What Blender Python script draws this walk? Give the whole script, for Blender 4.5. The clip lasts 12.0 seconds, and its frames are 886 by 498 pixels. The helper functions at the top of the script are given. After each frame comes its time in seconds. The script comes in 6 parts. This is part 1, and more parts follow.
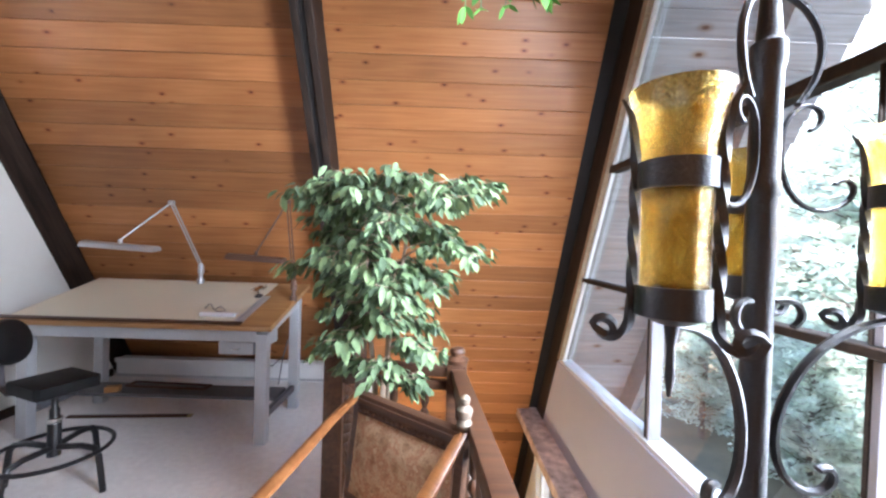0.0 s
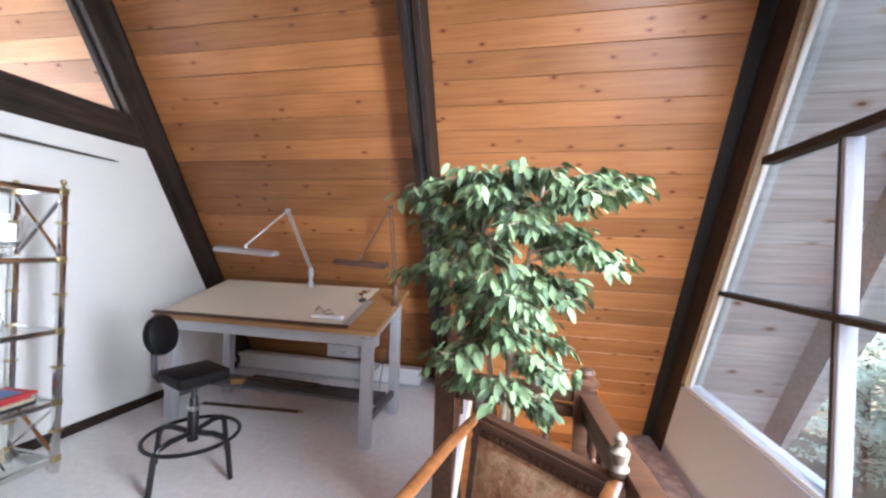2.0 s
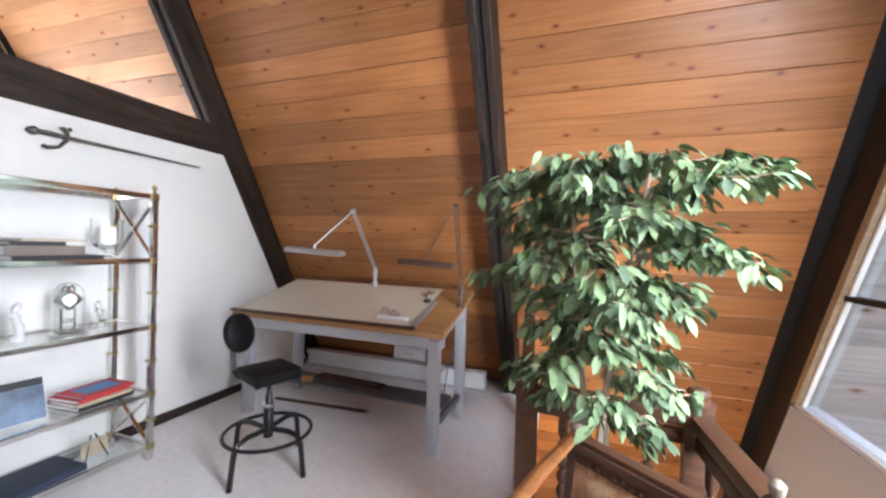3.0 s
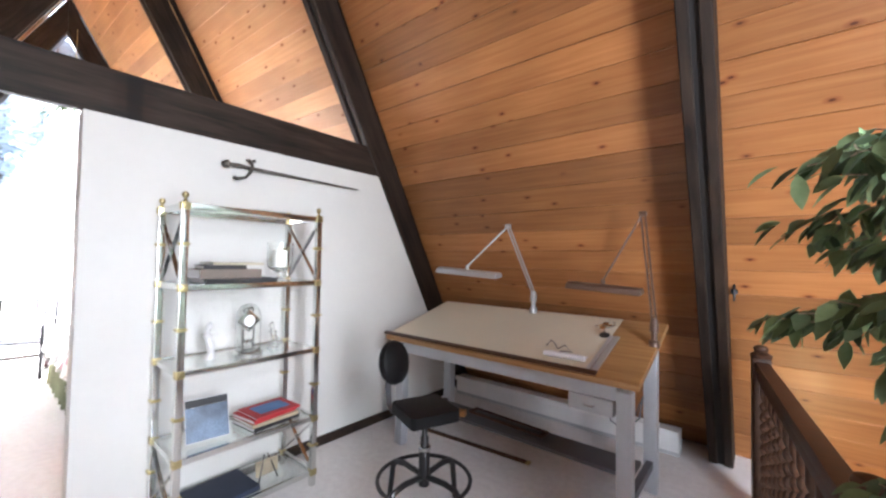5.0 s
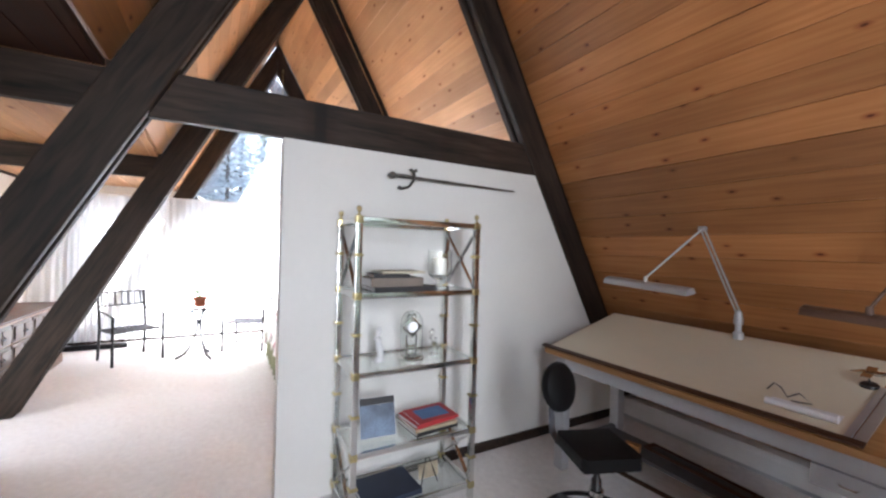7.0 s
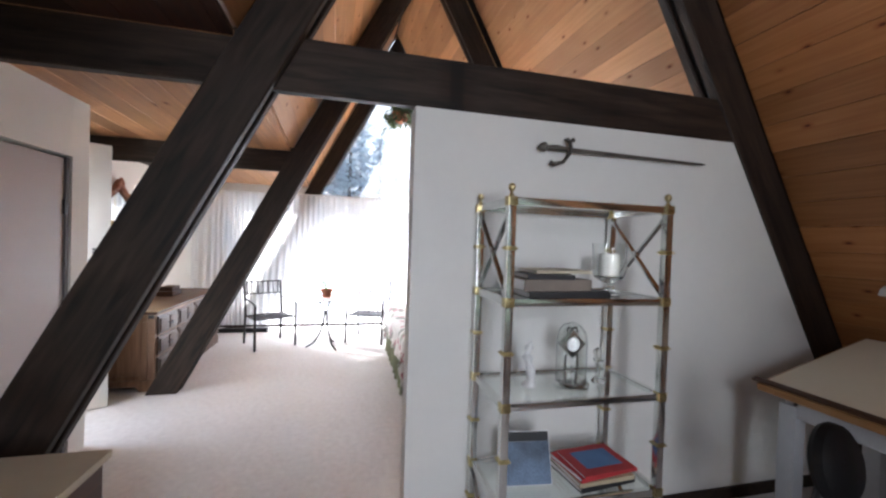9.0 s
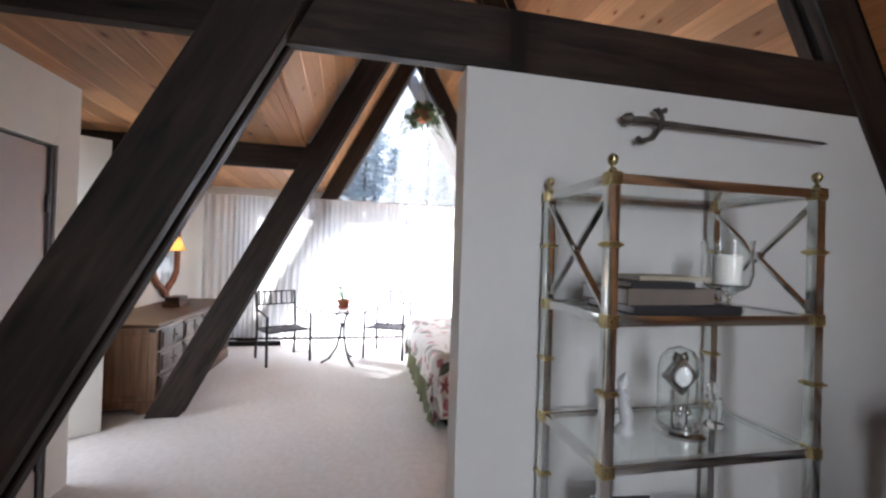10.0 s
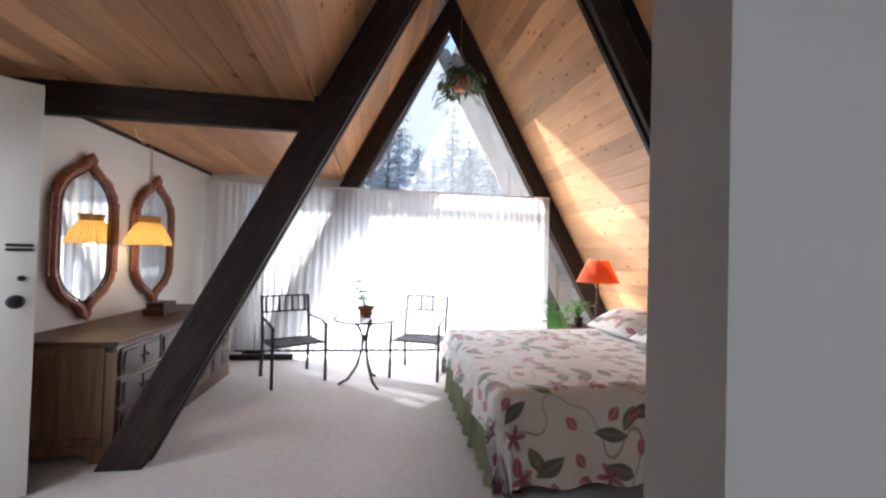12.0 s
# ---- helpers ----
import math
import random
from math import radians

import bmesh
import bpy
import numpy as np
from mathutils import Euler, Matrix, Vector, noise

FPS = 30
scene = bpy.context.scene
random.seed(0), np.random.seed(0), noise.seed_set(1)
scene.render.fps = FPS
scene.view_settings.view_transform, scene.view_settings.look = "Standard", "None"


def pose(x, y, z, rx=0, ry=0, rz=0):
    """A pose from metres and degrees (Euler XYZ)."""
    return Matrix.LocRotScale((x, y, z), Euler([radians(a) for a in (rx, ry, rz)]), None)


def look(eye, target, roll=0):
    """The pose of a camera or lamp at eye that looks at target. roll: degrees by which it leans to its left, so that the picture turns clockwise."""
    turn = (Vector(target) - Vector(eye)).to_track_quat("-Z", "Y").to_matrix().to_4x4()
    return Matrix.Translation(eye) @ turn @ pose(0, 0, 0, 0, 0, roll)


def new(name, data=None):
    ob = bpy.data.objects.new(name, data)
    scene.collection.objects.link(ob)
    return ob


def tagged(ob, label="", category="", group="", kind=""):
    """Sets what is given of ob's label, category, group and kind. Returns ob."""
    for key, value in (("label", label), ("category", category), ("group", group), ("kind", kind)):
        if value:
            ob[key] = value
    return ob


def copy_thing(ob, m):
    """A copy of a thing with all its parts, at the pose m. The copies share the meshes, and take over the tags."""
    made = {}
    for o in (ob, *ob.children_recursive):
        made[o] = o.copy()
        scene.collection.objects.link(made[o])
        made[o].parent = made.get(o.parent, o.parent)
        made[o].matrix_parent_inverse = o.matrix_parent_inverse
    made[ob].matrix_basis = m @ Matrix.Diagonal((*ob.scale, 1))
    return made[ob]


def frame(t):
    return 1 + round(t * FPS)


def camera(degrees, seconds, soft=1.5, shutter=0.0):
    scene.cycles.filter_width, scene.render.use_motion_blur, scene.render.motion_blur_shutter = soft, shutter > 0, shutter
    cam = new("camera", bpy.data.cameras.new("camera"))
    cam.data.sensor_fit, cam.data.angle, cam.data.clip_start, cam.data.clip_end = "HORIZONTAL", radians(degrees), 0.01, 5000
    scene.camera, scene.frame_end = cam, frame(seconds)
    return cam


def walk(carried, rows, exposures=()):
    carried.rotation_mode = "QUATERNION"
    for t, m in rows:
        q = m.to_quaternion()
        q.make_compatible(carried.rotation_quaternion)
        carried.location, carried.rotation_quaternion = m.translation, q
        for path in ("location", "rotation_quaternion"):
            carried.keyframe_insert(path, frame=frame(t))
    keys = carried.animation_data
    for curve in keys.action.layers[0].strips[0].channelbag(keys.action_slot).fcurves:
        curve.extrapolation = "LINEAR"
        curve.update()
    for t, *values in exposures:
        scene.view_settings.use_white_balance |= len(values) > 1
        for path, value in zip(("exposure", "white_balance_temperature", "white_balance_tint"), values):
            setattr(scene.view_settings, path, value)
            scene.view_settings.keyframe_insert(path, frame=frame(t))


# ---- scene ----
cam = camera(98.0, 12.0, soft=2.4)
PATH = [
    (0, (-0.099, 0.107, 1.492), (-0.084, 2.107, 1.466), 1.8),
    (0.5, (-0.115, 0.122, 1.48), (-0.203, 2.12, 1.483), 2.0),
    (1, (-0.155, 0.155, 1.461), (-0.351, 2.145, 1.487), 1.7),
    (1.5, (-0.199, 0.197, 1.468), (-0.508, 2.173, 1.485), 1.7),
    (2, (-0.268, 0.252, 1.479), (-0.679, 2.209, 1.474), 2.0),
    (2.5, (-0.341, 0.299, 1.494), (-0.86, 2.23, 1.465), 2.0),
    (3, (-0.402, 0.351, 1.478), (-1.079, 2.233, 1.459), 1.6),
    (5, (-0.794, 0.658, 1.49), (-2.069, 2.198, 1.547), 1.0),
    (5.5, (-0.868, 0.684, 1.526), (-2.281, 2.099, 1.572), 1.2),
    (6, (-0.912, 0.722, 1.561), (-2.463, 1.984, 1.588), 1.1),
    (6.5, (-0.955, 0.716, 1.575), (-2.611, 1.837, 1.595), 1.1),
    (7, (-1.002, 0.711, 1.588), (-2.751, 1.681, 1.594), 1.5),
    (7.5, (-1.063, 0.714, 1.59), (-2.889, 1.528, 1.585), 2.1),
    (9.5, (-1.819, 0.658, 1.537), (-3.776, 1.073, 1.524), 1.7),
    (10, (-2.054, 0.613, 1.51), (-4.013, 1.014, 1.529), 1.8),
    (10.5, (-2.296, 0.569, 1.502), (-4.25, 0.992, 1.549), 1.6),
    (11, (-2.575, 0.577, 1.442), (-4.538, 0.958, 1.5), 1.6),
    (11.5, (-2.824, 0.593, 1.425), (-4.796, 0.925, 1.468), 1.4),
    (12, (-3.099, 0.576, 1.417), (-5.078, 0.864, 1.45), 1.6),
]
walk(cam, [(t, look(eye, target, roll)) for t, eye, target, roll in PATH],
     exposures=[(0, 3.5, 5550, 12), (1.5, 3.58, 5550, 12), (3, 3.47, 5800, 12), (5, 3.4, 5900, 12), (6.5, 3.0, 5900, 12), (7.5, 2.6, 5900, 12), (9.5, 2.0, 5850, 12), (10.5, 1.7, 5850, 12), (11.5, 1.36, 5800, 12), (12, 1.3, 5800, 12)])

# ---- world, sun, light ----
SUN_AWAY = Vector((1.1, 1.15, -0.92)).normalized()      # the way the sunlight travels
world = bpy.data.worlds.new("sky_world")
scene.world = world
world.use_nodes = True
wn = world.node_tree.nodes
sky = wn.new("ShaderNodeTexSky")
sky.sky_type = "NISHITA"
sky.sun_disc = False
sky.sun_elevation = math.asin(-SUN_AWAY.z)
sky.sun_rotation = math.atan2(-SUN_AWAY.x, -SUN_AWAY.y)
world.node_tree.links.new(sky.outputs[0], wn["Background"].inputs[0])
wn["Background"].inputs[1].default_value = 0.15


EAST_X = 1.20
DOOR_W, DOOR_E = -5.24, -4.89       # the doorway behind the open door


def lamp(name, kind, m, energy, color=(1, 1, 1), **more):
    data = bpy.data.lights.new(name, kind)
    data.energy, data.color = energy, color
    for key, value in more.items():
        if key == "size":
            data.size = value
        if key == "size_y":
            data.shape, data.size_y = "RECTANGLE", value
        if key == "angle":
            data.angle = value
        if key == "radius":
            data.shadow_soft_size = value
    ob = new(name, data)
    ob.matrix_world = m
    return ob


lamp("sun", "SUN", look(-20 * SUN_AWAY, (0, 0, 0)), 5.0, (1, 0.95, 0.86), angle=radians(0.6))

# daylight that enters by the south half of the east gable
lamp("east_window_light", "AREA", look((EAST_X - 0.06, 0.74, 1.72), (-2.3, 2.0, -0.6)), 24, (0.97, 0.975, 0.98), size=0.84, size_y=2.4)
# daylight that enters by the bedroom glass, behind the sheer curtain
lamp("west_window_light", "AREA", look((-8.93, 0.45, 0.85), (-5, 0.1, -0.2)), 12, (0.97, 0.98, 1.0), size=1.15, size_y=1.4)
lamp("west_window_light", "AREA", look((-8.93, 2.05, 0.95), (-5, 1.2, -0.2)), 19, (0.97, 0.98, 1.0), size=1.45, size_y=1.65)
# daylight that enters by the doorway of the open white door
lamp("doorway_light", "AREA", look(((DOOR_W + DOOR_E) / 2, -1.93, 1.15), (-5.0, 0.0, 0.2)), 3.4, (0.98, 0.98, 1.0), size=0.33, size_y=2.1)

# ---- materials ----


def mat(name):
    m = bpy.data.materials.new(name)
    m.use_nodes = True
    return m, m.node_tree.nodes, m.node_tree.links, m.node_tree.nodes["Principled BSDF"]


def noise_node(n, l, scale, detail=4.0, coords="Object", stretch=(1, 1, 1), rough=0.55):
    tc, mp, no = n.new("ShaderNodeTexCoord"), n.new("ShaderNodeMapping"), n.new("ShaderNodeTexNoise")
    mp.inputs["Scale"].default_value = stretch
    no.inputs["Scale"].default_value, no.inputs["Detail"].default_value, no.inputs["Roughness"].default_value = scale, detail, rough
    l.new(tc.outputs[coords], mp.inputs[0])
    l.new(mp.outputs[0], no.inputs["Vector"])
    return no


def ramp(n, l, source, stops):
    r = n.new("ShaderNodeValToRGB")
    while len(r.color_ramp.elements) < len(stops):
        r.color_ramp.elements.new(0.5)
    for e, (p, c) in zip(r.color_ramp.elements, stops):
        e.position, e.color = p, (*c, 1)
    l.new(source, r.inputs[0])
    return r


def blend(n, l, a, b, fac, kind="MIX"):
    x = n.new("ShaderNodeMix")
    x.data_type, x.blend_type = "RGBA", kind
    for k, v in (("A", a), ("B", b), ("Factor", fac)):
        sock = [i for i in x.inputs if i.name == k and i.enabled][0]
        if hasattr(v, "links"):
            l.new(v, sock)
        elif k == "Factor":
            sock.default_value = v
        else:
            sock.default_value = (*v, 1)
    return [o for o in x.outputs if o.enabled][0]


def bump(n, l, b, source, strength, distance):
    x = n.new("ShaderNodeBump")
    x.inputs["Strength"].default_value, x.inputs["Distance"].default_value = strength, distance
    l.new(source, x.inputs["Height"])
    l.new(x.outputs[0], b.inputs["Normal"])


def simple(name, color, rough=0.5, metal=0.0, vary=0.12, scale=18.0, relief=0.15, coat=0.0, coords="Object"):
    """A plain surface with two scales of tone and a fine relief."""
    m, n, l, b = mat(name)
    big, fine = noise_node(n, l, scale * 0.15, 3, coords), noise_node(n, l, scale * 4, 5, coords)
    dark = tuple(c * (1 - vary * 1.6) for c in color)
    light = tuple(min(1, c * (1 + vary)) for c in color)
    r1 = ramp(n, l, big.outputs[0], [(0.3, dark), (0.7, light)])
    r2 = ramp(n, l, fine.outputs[0], [(0.25, (1 - vary,) * 3), (0.75, (1, 1, 1))])
    l.new(blend(n, l, r1.outputs[0], r2.outputs[0], 1.0, "MULTIPLY"), b.inputs["Base Color"])
    rr = n.new("ShaderNodeMapRange")
    rr.inputs[3].default_value, rr.inputs[4].default_value = max(0.02, rough - 0.08), min(1, rough + 0.1)
    l.new(fine.outputs[0], rr.inputs[0])
    l.new(rr.outputs[0], b.inputs["Roughness"])
    b.inputs["Metallic"].default_value, b.inputs["Coat Weight"].default_value = metal, coat
    if relief:
        bump(n, l, b, fine.outputs[0], relief, 0.004)
    return m


def timber(name, low, high, knots=0.0, rough=0.5, grain=(0.6, 14, 14), coords="Object", per="object", spread=0.25, relief=0.25, coat=0.0):
    """Wood with its grain along x, knots, and a tone of its own for each board."""
    m, n, l, b = mat(name)
    tc = n.new("ShaderNodeTexCoord")
    info = n.new("ShaderNodeObjectInfo") if per == "object" else n.new("ShaderNodeNewGeometry")
    rnd = info.outputs["Random"] if per == "object" else info.outputs["Random Per Island"]
    off = n.new("ShaderNodeVectorMath")
    off.operation = "MULTIPLY_ADD"
    comb = n.new("ShaderNodeCombineXYZ")
    for k in range(3):
        l.new(rnd, comb.inputs[k])
    l.new(comb.outputs[0], off.inputs[0])
    off.inputs[1].default_value = (37, 23, 51)
    l.new(tc.outputs[coords], off.inputs[2])
    mp = n.new("ShaderNodeMapping")
    mp.inputs["Scale"].default_value = grain
    l.new(off.outputs[0], mp.inputs[0])
    g = n.new("ShaderNodeTexNoise")
    g.inputs["Scale"].default_value, g.inputs["Detail"].default_value, g.inputs["Distortion"].default_value = 3.0, 6, 0.6
    l.new(mp.outputs[0], g.inputs["Vector"])
    broad = n.new("ShaderNodeTexNoise")
    broad.inputs["Scale"].default_value = 1.3
    l.new(off.outputs[0], broad.inputs["Vector"])
    c = ramp(n, l, g.outputs[0], [(0.28, low), (0.52, tuple((a + d) / 2 for a, d in zip(low, high))), (0.75, high)]).outputs[0]
    c = blend(n, l, c, ramp(n, l, broad.outputs[0], [(0.3, (0.78, 0.74, 0.70)), (0.7, (1.08, 1.06, 1.04))]).outputs[0], 0.8, "MULTIPLY")
    c = blend(n, l, c, ramp(n, l, rnd, [(0.0, (1 - spread,) * 3), (0.5, (1, 0.98, 0.96)), (1.0, (1 + spread * 0.6, 1 + spread * 0.55, 1 + spread * 0.5))]).outputs[0], 1.0, "MULTIPLY")
    if knots:
        kp = n.new("ShaderNodeMapping")
        kp.inputs["Scale"].default_value = (0.5, 1, 1)
        l.new(off.outputs[0], kp.inputs[0])
        v = n.new("ShaderNodeTexVoronoi")
        v.voronoi_dimensions = "2D"
        v.inputs["Scale"].default_value, v.inputs["Randomness"].default_value = knots, 1.0
        l.new(kp.outputs[0], v.inputs["Vector"])
        k = ramp(n, l, v.outputs["Distance"], [(0.0, (0.16, 0.07, 0.04)), (0.032, (0.28, 0.13, 0.07)), (0.052, (0.70, 0.56, 0.46)), (0.13, (1, 1, 1))])
        sep = n.new("ShaderNodeSeparateColor")
        l.new(v.outputs["Color"], sep.inputs[0])
        gate = ramp(n, l, sep.outputs[0], [(0.50, (0, 0, 0)), (0.62, (1, 1, 1))])
        c = blend(n, l, c, blend(n, l, c, k.outputs[0], 1.0, "MULTIPLY"), gate.outputs[0])
    l.new(c, b.inputs["Base Color"])
    rr = n.new("ShaderNodeMapRange")
    rr.inputs[3].default_value, rr.inputs[4].default_value = rough - 0.1, rough + 0.12
    l.new(g.outputs[0], rr.inputs[0])
    l.new(rr.outputs[0], b.inputs["Roughness"])
    b.inputs["Coat Weight"].default_value, b.inputs["Coat Roughness"].default_value = coat, 0.25
    b.inputs["Specular IOR Level"].default_value = 0.3
    bump(n, l, b, g.outputs[0], relief, 0.003)
    return m


def glass(name, color=(1, 1, 1), rough=0.0, ior=1.45):
    m, n, l, b = mat(name)
    b.inputs["Transmission Weight"].default_value, b.inputs["Roughness"].default_value = 1.0, rough
    b.inputs["Base Color"].default_value, b.inputs["IOR"].default_value = (*color, 1), ior
    return m


def glow(name, color, strength):
    m, n, l, b = mat(name)
    b.inputs["Base Color"].default_value = (*color, 1)
    b.inputs["Emission Color"].default_value, b.inputs["Emission Strength"].default_value = (*color, 1), strength
    return m


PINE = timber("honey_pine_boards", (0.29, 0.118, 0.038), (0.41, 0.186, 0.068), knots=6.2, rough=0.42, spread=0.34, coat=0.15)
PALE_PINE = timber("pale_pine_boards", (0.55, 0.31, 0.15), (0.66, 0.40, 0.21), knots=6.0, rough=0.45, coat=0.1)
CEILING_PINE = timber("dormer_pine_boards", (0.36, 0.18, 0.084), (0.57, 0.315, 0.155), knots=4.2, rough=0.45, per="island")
GREY_BOARD = timber("weathered_grey_boards", (0.22, 0.215, 0.22), (0.36, 0.35, 0.355), knots=3.4, rough=0.8)
BEAM = timber("dark_stained_timber", (0.006, 0.004, 0.003), (0.050, 0.032, 0.022), knots=2.2, rough=0.6, grain=(1, 9, 9), spread=0.15, relief=0.6)
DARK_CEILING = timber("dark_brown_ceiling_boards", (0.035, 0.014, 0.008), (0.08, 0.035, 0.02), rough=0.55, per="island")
GROOVE = simple("black_groove", (0.01, 0.009, 0.009), 0.6)
WALL = simple("white_wall_paint", (0.67, 0.662, 0.632), 0.75, vary=0.03, scale=6, relief=0.08)
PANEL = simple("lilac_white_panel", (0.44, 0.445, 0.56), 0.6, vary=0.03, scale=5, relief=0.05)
TRIM = simple("white_trim_paint", (0.74, 0.74, 0.74), 0.45, vary=0.05, relief=0.05)
PALE_TRIM = timber("pale_window_trim", (0.32, 0.24, 0.16), (0.44, 0.35, 0.25), rough=0.5)
GLASS = glass("window_glass")
# White translucent share imitates haze and glare over the trees outside.
VEIL_GLASS = glass("haze_veil_glass")
_n, _l = VEIL_GLASS.node_tree.nodes, VEIL_GLASS.node_tree.links
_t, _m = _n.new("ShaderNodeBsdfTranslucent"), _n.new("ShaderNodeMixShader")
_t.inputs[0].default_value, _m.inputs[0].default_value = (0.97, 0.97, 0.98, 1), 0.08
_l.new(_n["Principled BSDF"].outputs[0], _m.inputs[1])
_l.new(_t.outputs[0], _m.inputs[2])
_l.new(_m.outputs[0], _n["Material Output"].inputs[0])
SOIL = simple("ground_litter", (0.10, 0.085, 0.05), 0.95, vary=0.4, scale=3)


def carpet_material():
    m, n, l, b = mat("cream_carpet")
    fine, mid, big = noise_node(n, l, 260, 3), noise_node(n, l, 22, 4), noise_node(n, l, 1.1, 3)
    c = ramp(n, l, fine.outputs[0], [(0.3, (0.70, 0.68, 0.67)), (0.7, (0.88, 0.865, 0.855))]).outputs[0]
    c = blend(n, l, c, ramp(n, l, mid.outputs[0], [(0.3, (0.86, 0.85, 0.85)), (0.7, (1, 1, 1))]).outputs[0], 1.0, "MULTIPLY")
    c = blend(n, l, c, ramp(n, l, big.outputs[0], [(0.3, (0.92, 0.90, 0.88)), (0.65, (1, 1, 1))]).outputs[0], 1.0, "MULTIPLY")
    l.new(c, b.inputs["Base Color"])
    b.inputs["Roughness"].default_value, b.inputs["Sheen Weight"].default_value = 0.95, 0.3
    bump(n, l, b, fine.outputs[0], 0.6, 0.006)
    return m


CARPET = carpet_material()

# ---- mesh helpers ----


def mesh_of(name, bm, material, smooth=False):
    me = bpy.data.meshes.new(name)
    bmesh.ops.recalc_face_normals(bm, faces=bm.faces)
    bm.to_mesh(me)
    bm.free()
    me.materials.append(material)
    if smooth:
        me.shade_smooth()
        me.set_sharp_from_angle(angle=radians(38))
    return me


def part(name, bm, material, parent, label="", smooth=True):
    ob = new(name, mesh_of(name, bm, material, smooth))
    ob.parent = parent
    if label:
        ob["label"] = label
    return ob


def thing(name, m, label, category, group="", kind=""):
    ob = new(name)
    ob.empty_display_size = 0.1
    ob.matrix_world = m
    return tagged(ob, label, category, group, kind)


def structure(name, bm, material, label="", smooth=False):
    return tagged(new(name, mesh_of(name, bm, material, smooth)), label, kind="structure")


def box(bm, x0, x1, y0, y1, z0, z1, m=None, bevel=0.0):
    """Adds a box, its edges rounded by bevel."""
    r = bmesh.ops.create_cube(bm, size=1.0)
    vs = r["verts"]
    t = Matrix.Translation(((x0 + x1) / 2, (y0 + y1) / 2, (z0 + z1) / 2)) @ Matrix.Diagonal((x1 - x0, y1 - y0, z1 - z0, 1))
    bmesh.ops.transform(bm, matrix=(m or Matrix()) @ t, verts=vs)
    if bevel:
        es = {e for v in vs for e in v.link_edges}
        bmesh.ops.bevel(bm, geom=list(es), offset=bevel, segments=2, affect="EDGES", profile=0.7)
    return bm


def prism(bm, outline, axis, a, b):
    """A solid whose outline (pairs) is carried along axis 'x', 'y' or 'z' from a to b."""
    def at(p, q, w):
        return {"x": (w, p, q), "y": (p, w, q), "z": (p, q, w)}[axis]
    lo = [bm.verts.new(at(p, q, a)) for p, q in outline]
    hi = [bm.verts.new(at(p, q, b)) for p, q in outline]
    bm.faces.new(lo)
    bm.faces.new(hi[::-1])
    for k in range(len(outline)):
        bm.faces.new((lo[k - 1], lo[k], hi[k], hi[k - 1]))
    return bm


def lathe(bm, profile, m=None, seg=20, closed=False):
    """Turns pairs (radius, height) round z."""
    m = m or Matrix()
    rings = []
    for r, z in profile:
        rings.append([bm.verts.new(m @ Vector((r * math.cos(a), r * math.sin(a), z))) for a in (2 * math.pi * k / seg for k in range(seg))])
    for lo, hi in zip(rings, rings[1:]):
        for k in range(seg):
            bm.faces.new((lo[k - 1], lo[k], hi[k], hi[k - 1]))
    if not closed:
        bm.faces.new(rings[0][::-1])
        bm.faces.new(rings[-1])
    else:
        for k in range(seg):
            bm.faces.new((rings[-1][k - 1], rings[-1][k], rings[0][k], rings[0][k - 1]))
    return bm


def tube(bm, points, radius, seg=8, flat=1.0, twist=0.0, ring=False):
    """A bar along points; radius is a number or one for each point; flat squeezes it; twist turns a square section."""
    pts = [Vector(p) for p in points]
    n = len(pts)
    radii = radius if isinstance(radius, (list, tuple)) else [radius] * n
    up = Vector((0, 0, 1))
    rings = []
    side = None
    for k, p in enumerate(pts):
        a, b = pts[(k - 1) % n if ring else max(k - 1, 0)], pts[(k + 1) % n if ring else min(k + 1, n - 1)]
        d = (b - a).normalized()
        if side is None:
            side = d.cross(up)
            if side.length < 0.05:
                side = d.cross(Vector((1, 0, 0)))
        side = (side - d * side.dot(d)).normalized()
        top = side.cross(d)
        row = []
        for j in range(seg):
            w = 2 * math.pi * j / seg + twist * k + math.pi / seg
            row.append(bm.verts.new(p + side * (radii[k] * math.cos(w)) + top * (radii[k] * flat * math.sin(w))))
        rings.append(row)
    for k in range(n if ring else n - 1):
        lo, hi = rings[k], rings[(k + 1) % n]
        for j in range(seg):
            bm.faces.new((lo[j - 1], lo[j], hi[j], hi[j - 1]))
    if not ring:
        bm.faces.new(rings[0][::-1])
        bm.faces.new(rings[-1])
    return bm


def arc(centre, r, a0, a1, steps, plane="xz"):
    out = []
    for k in range(steps + 1):
        a = radians(a0 + (a1 - a0) * k / steps)
        u, v = r * math.cos(a), r * math.sin(a)
        c = Vector(centre)
        out.append(c + {"xz": Vector((u, 0, v)), "yz": Vector((0, u, v)), "xy": Vector((u, v, 0))}[plane])
    return out


def bm_new():
    return bmesh.new()


# ---- the A-frame in numbers ----
CY, RISE, TIE_Z, TIE_TOP = 1.655, 1.82, 2.245, 2.50
STEEP = 1.95                      # rise of the south side
RIDGE_Y = 1.609
DEEP = 0.272                      # a rafter's depth, measured level
EAST, WEST = 1.20, -8.80
FRAMES = {"east": 1.19, "stair": -1.01, "partition": -3.50, "bed": -5.81, "west": -8.58}   # faces towards +x
THICK = 0.15
DORMER_Y, DORMER_Z = -1.86, 2.46
LOW = -2.6


def inner(z, side=1):
    """Half the clear width between the rafters at height z."""
    return 1.335 + (TIE_Z - z) / (RISE if side > 0 else STEEP)


APEX = TIE_Z + (CY + 1.335 - RIDGE_Y) * RISE


def slope_y(side, z, out=0.0):
    return CY + side * (inner(z, side) + out)


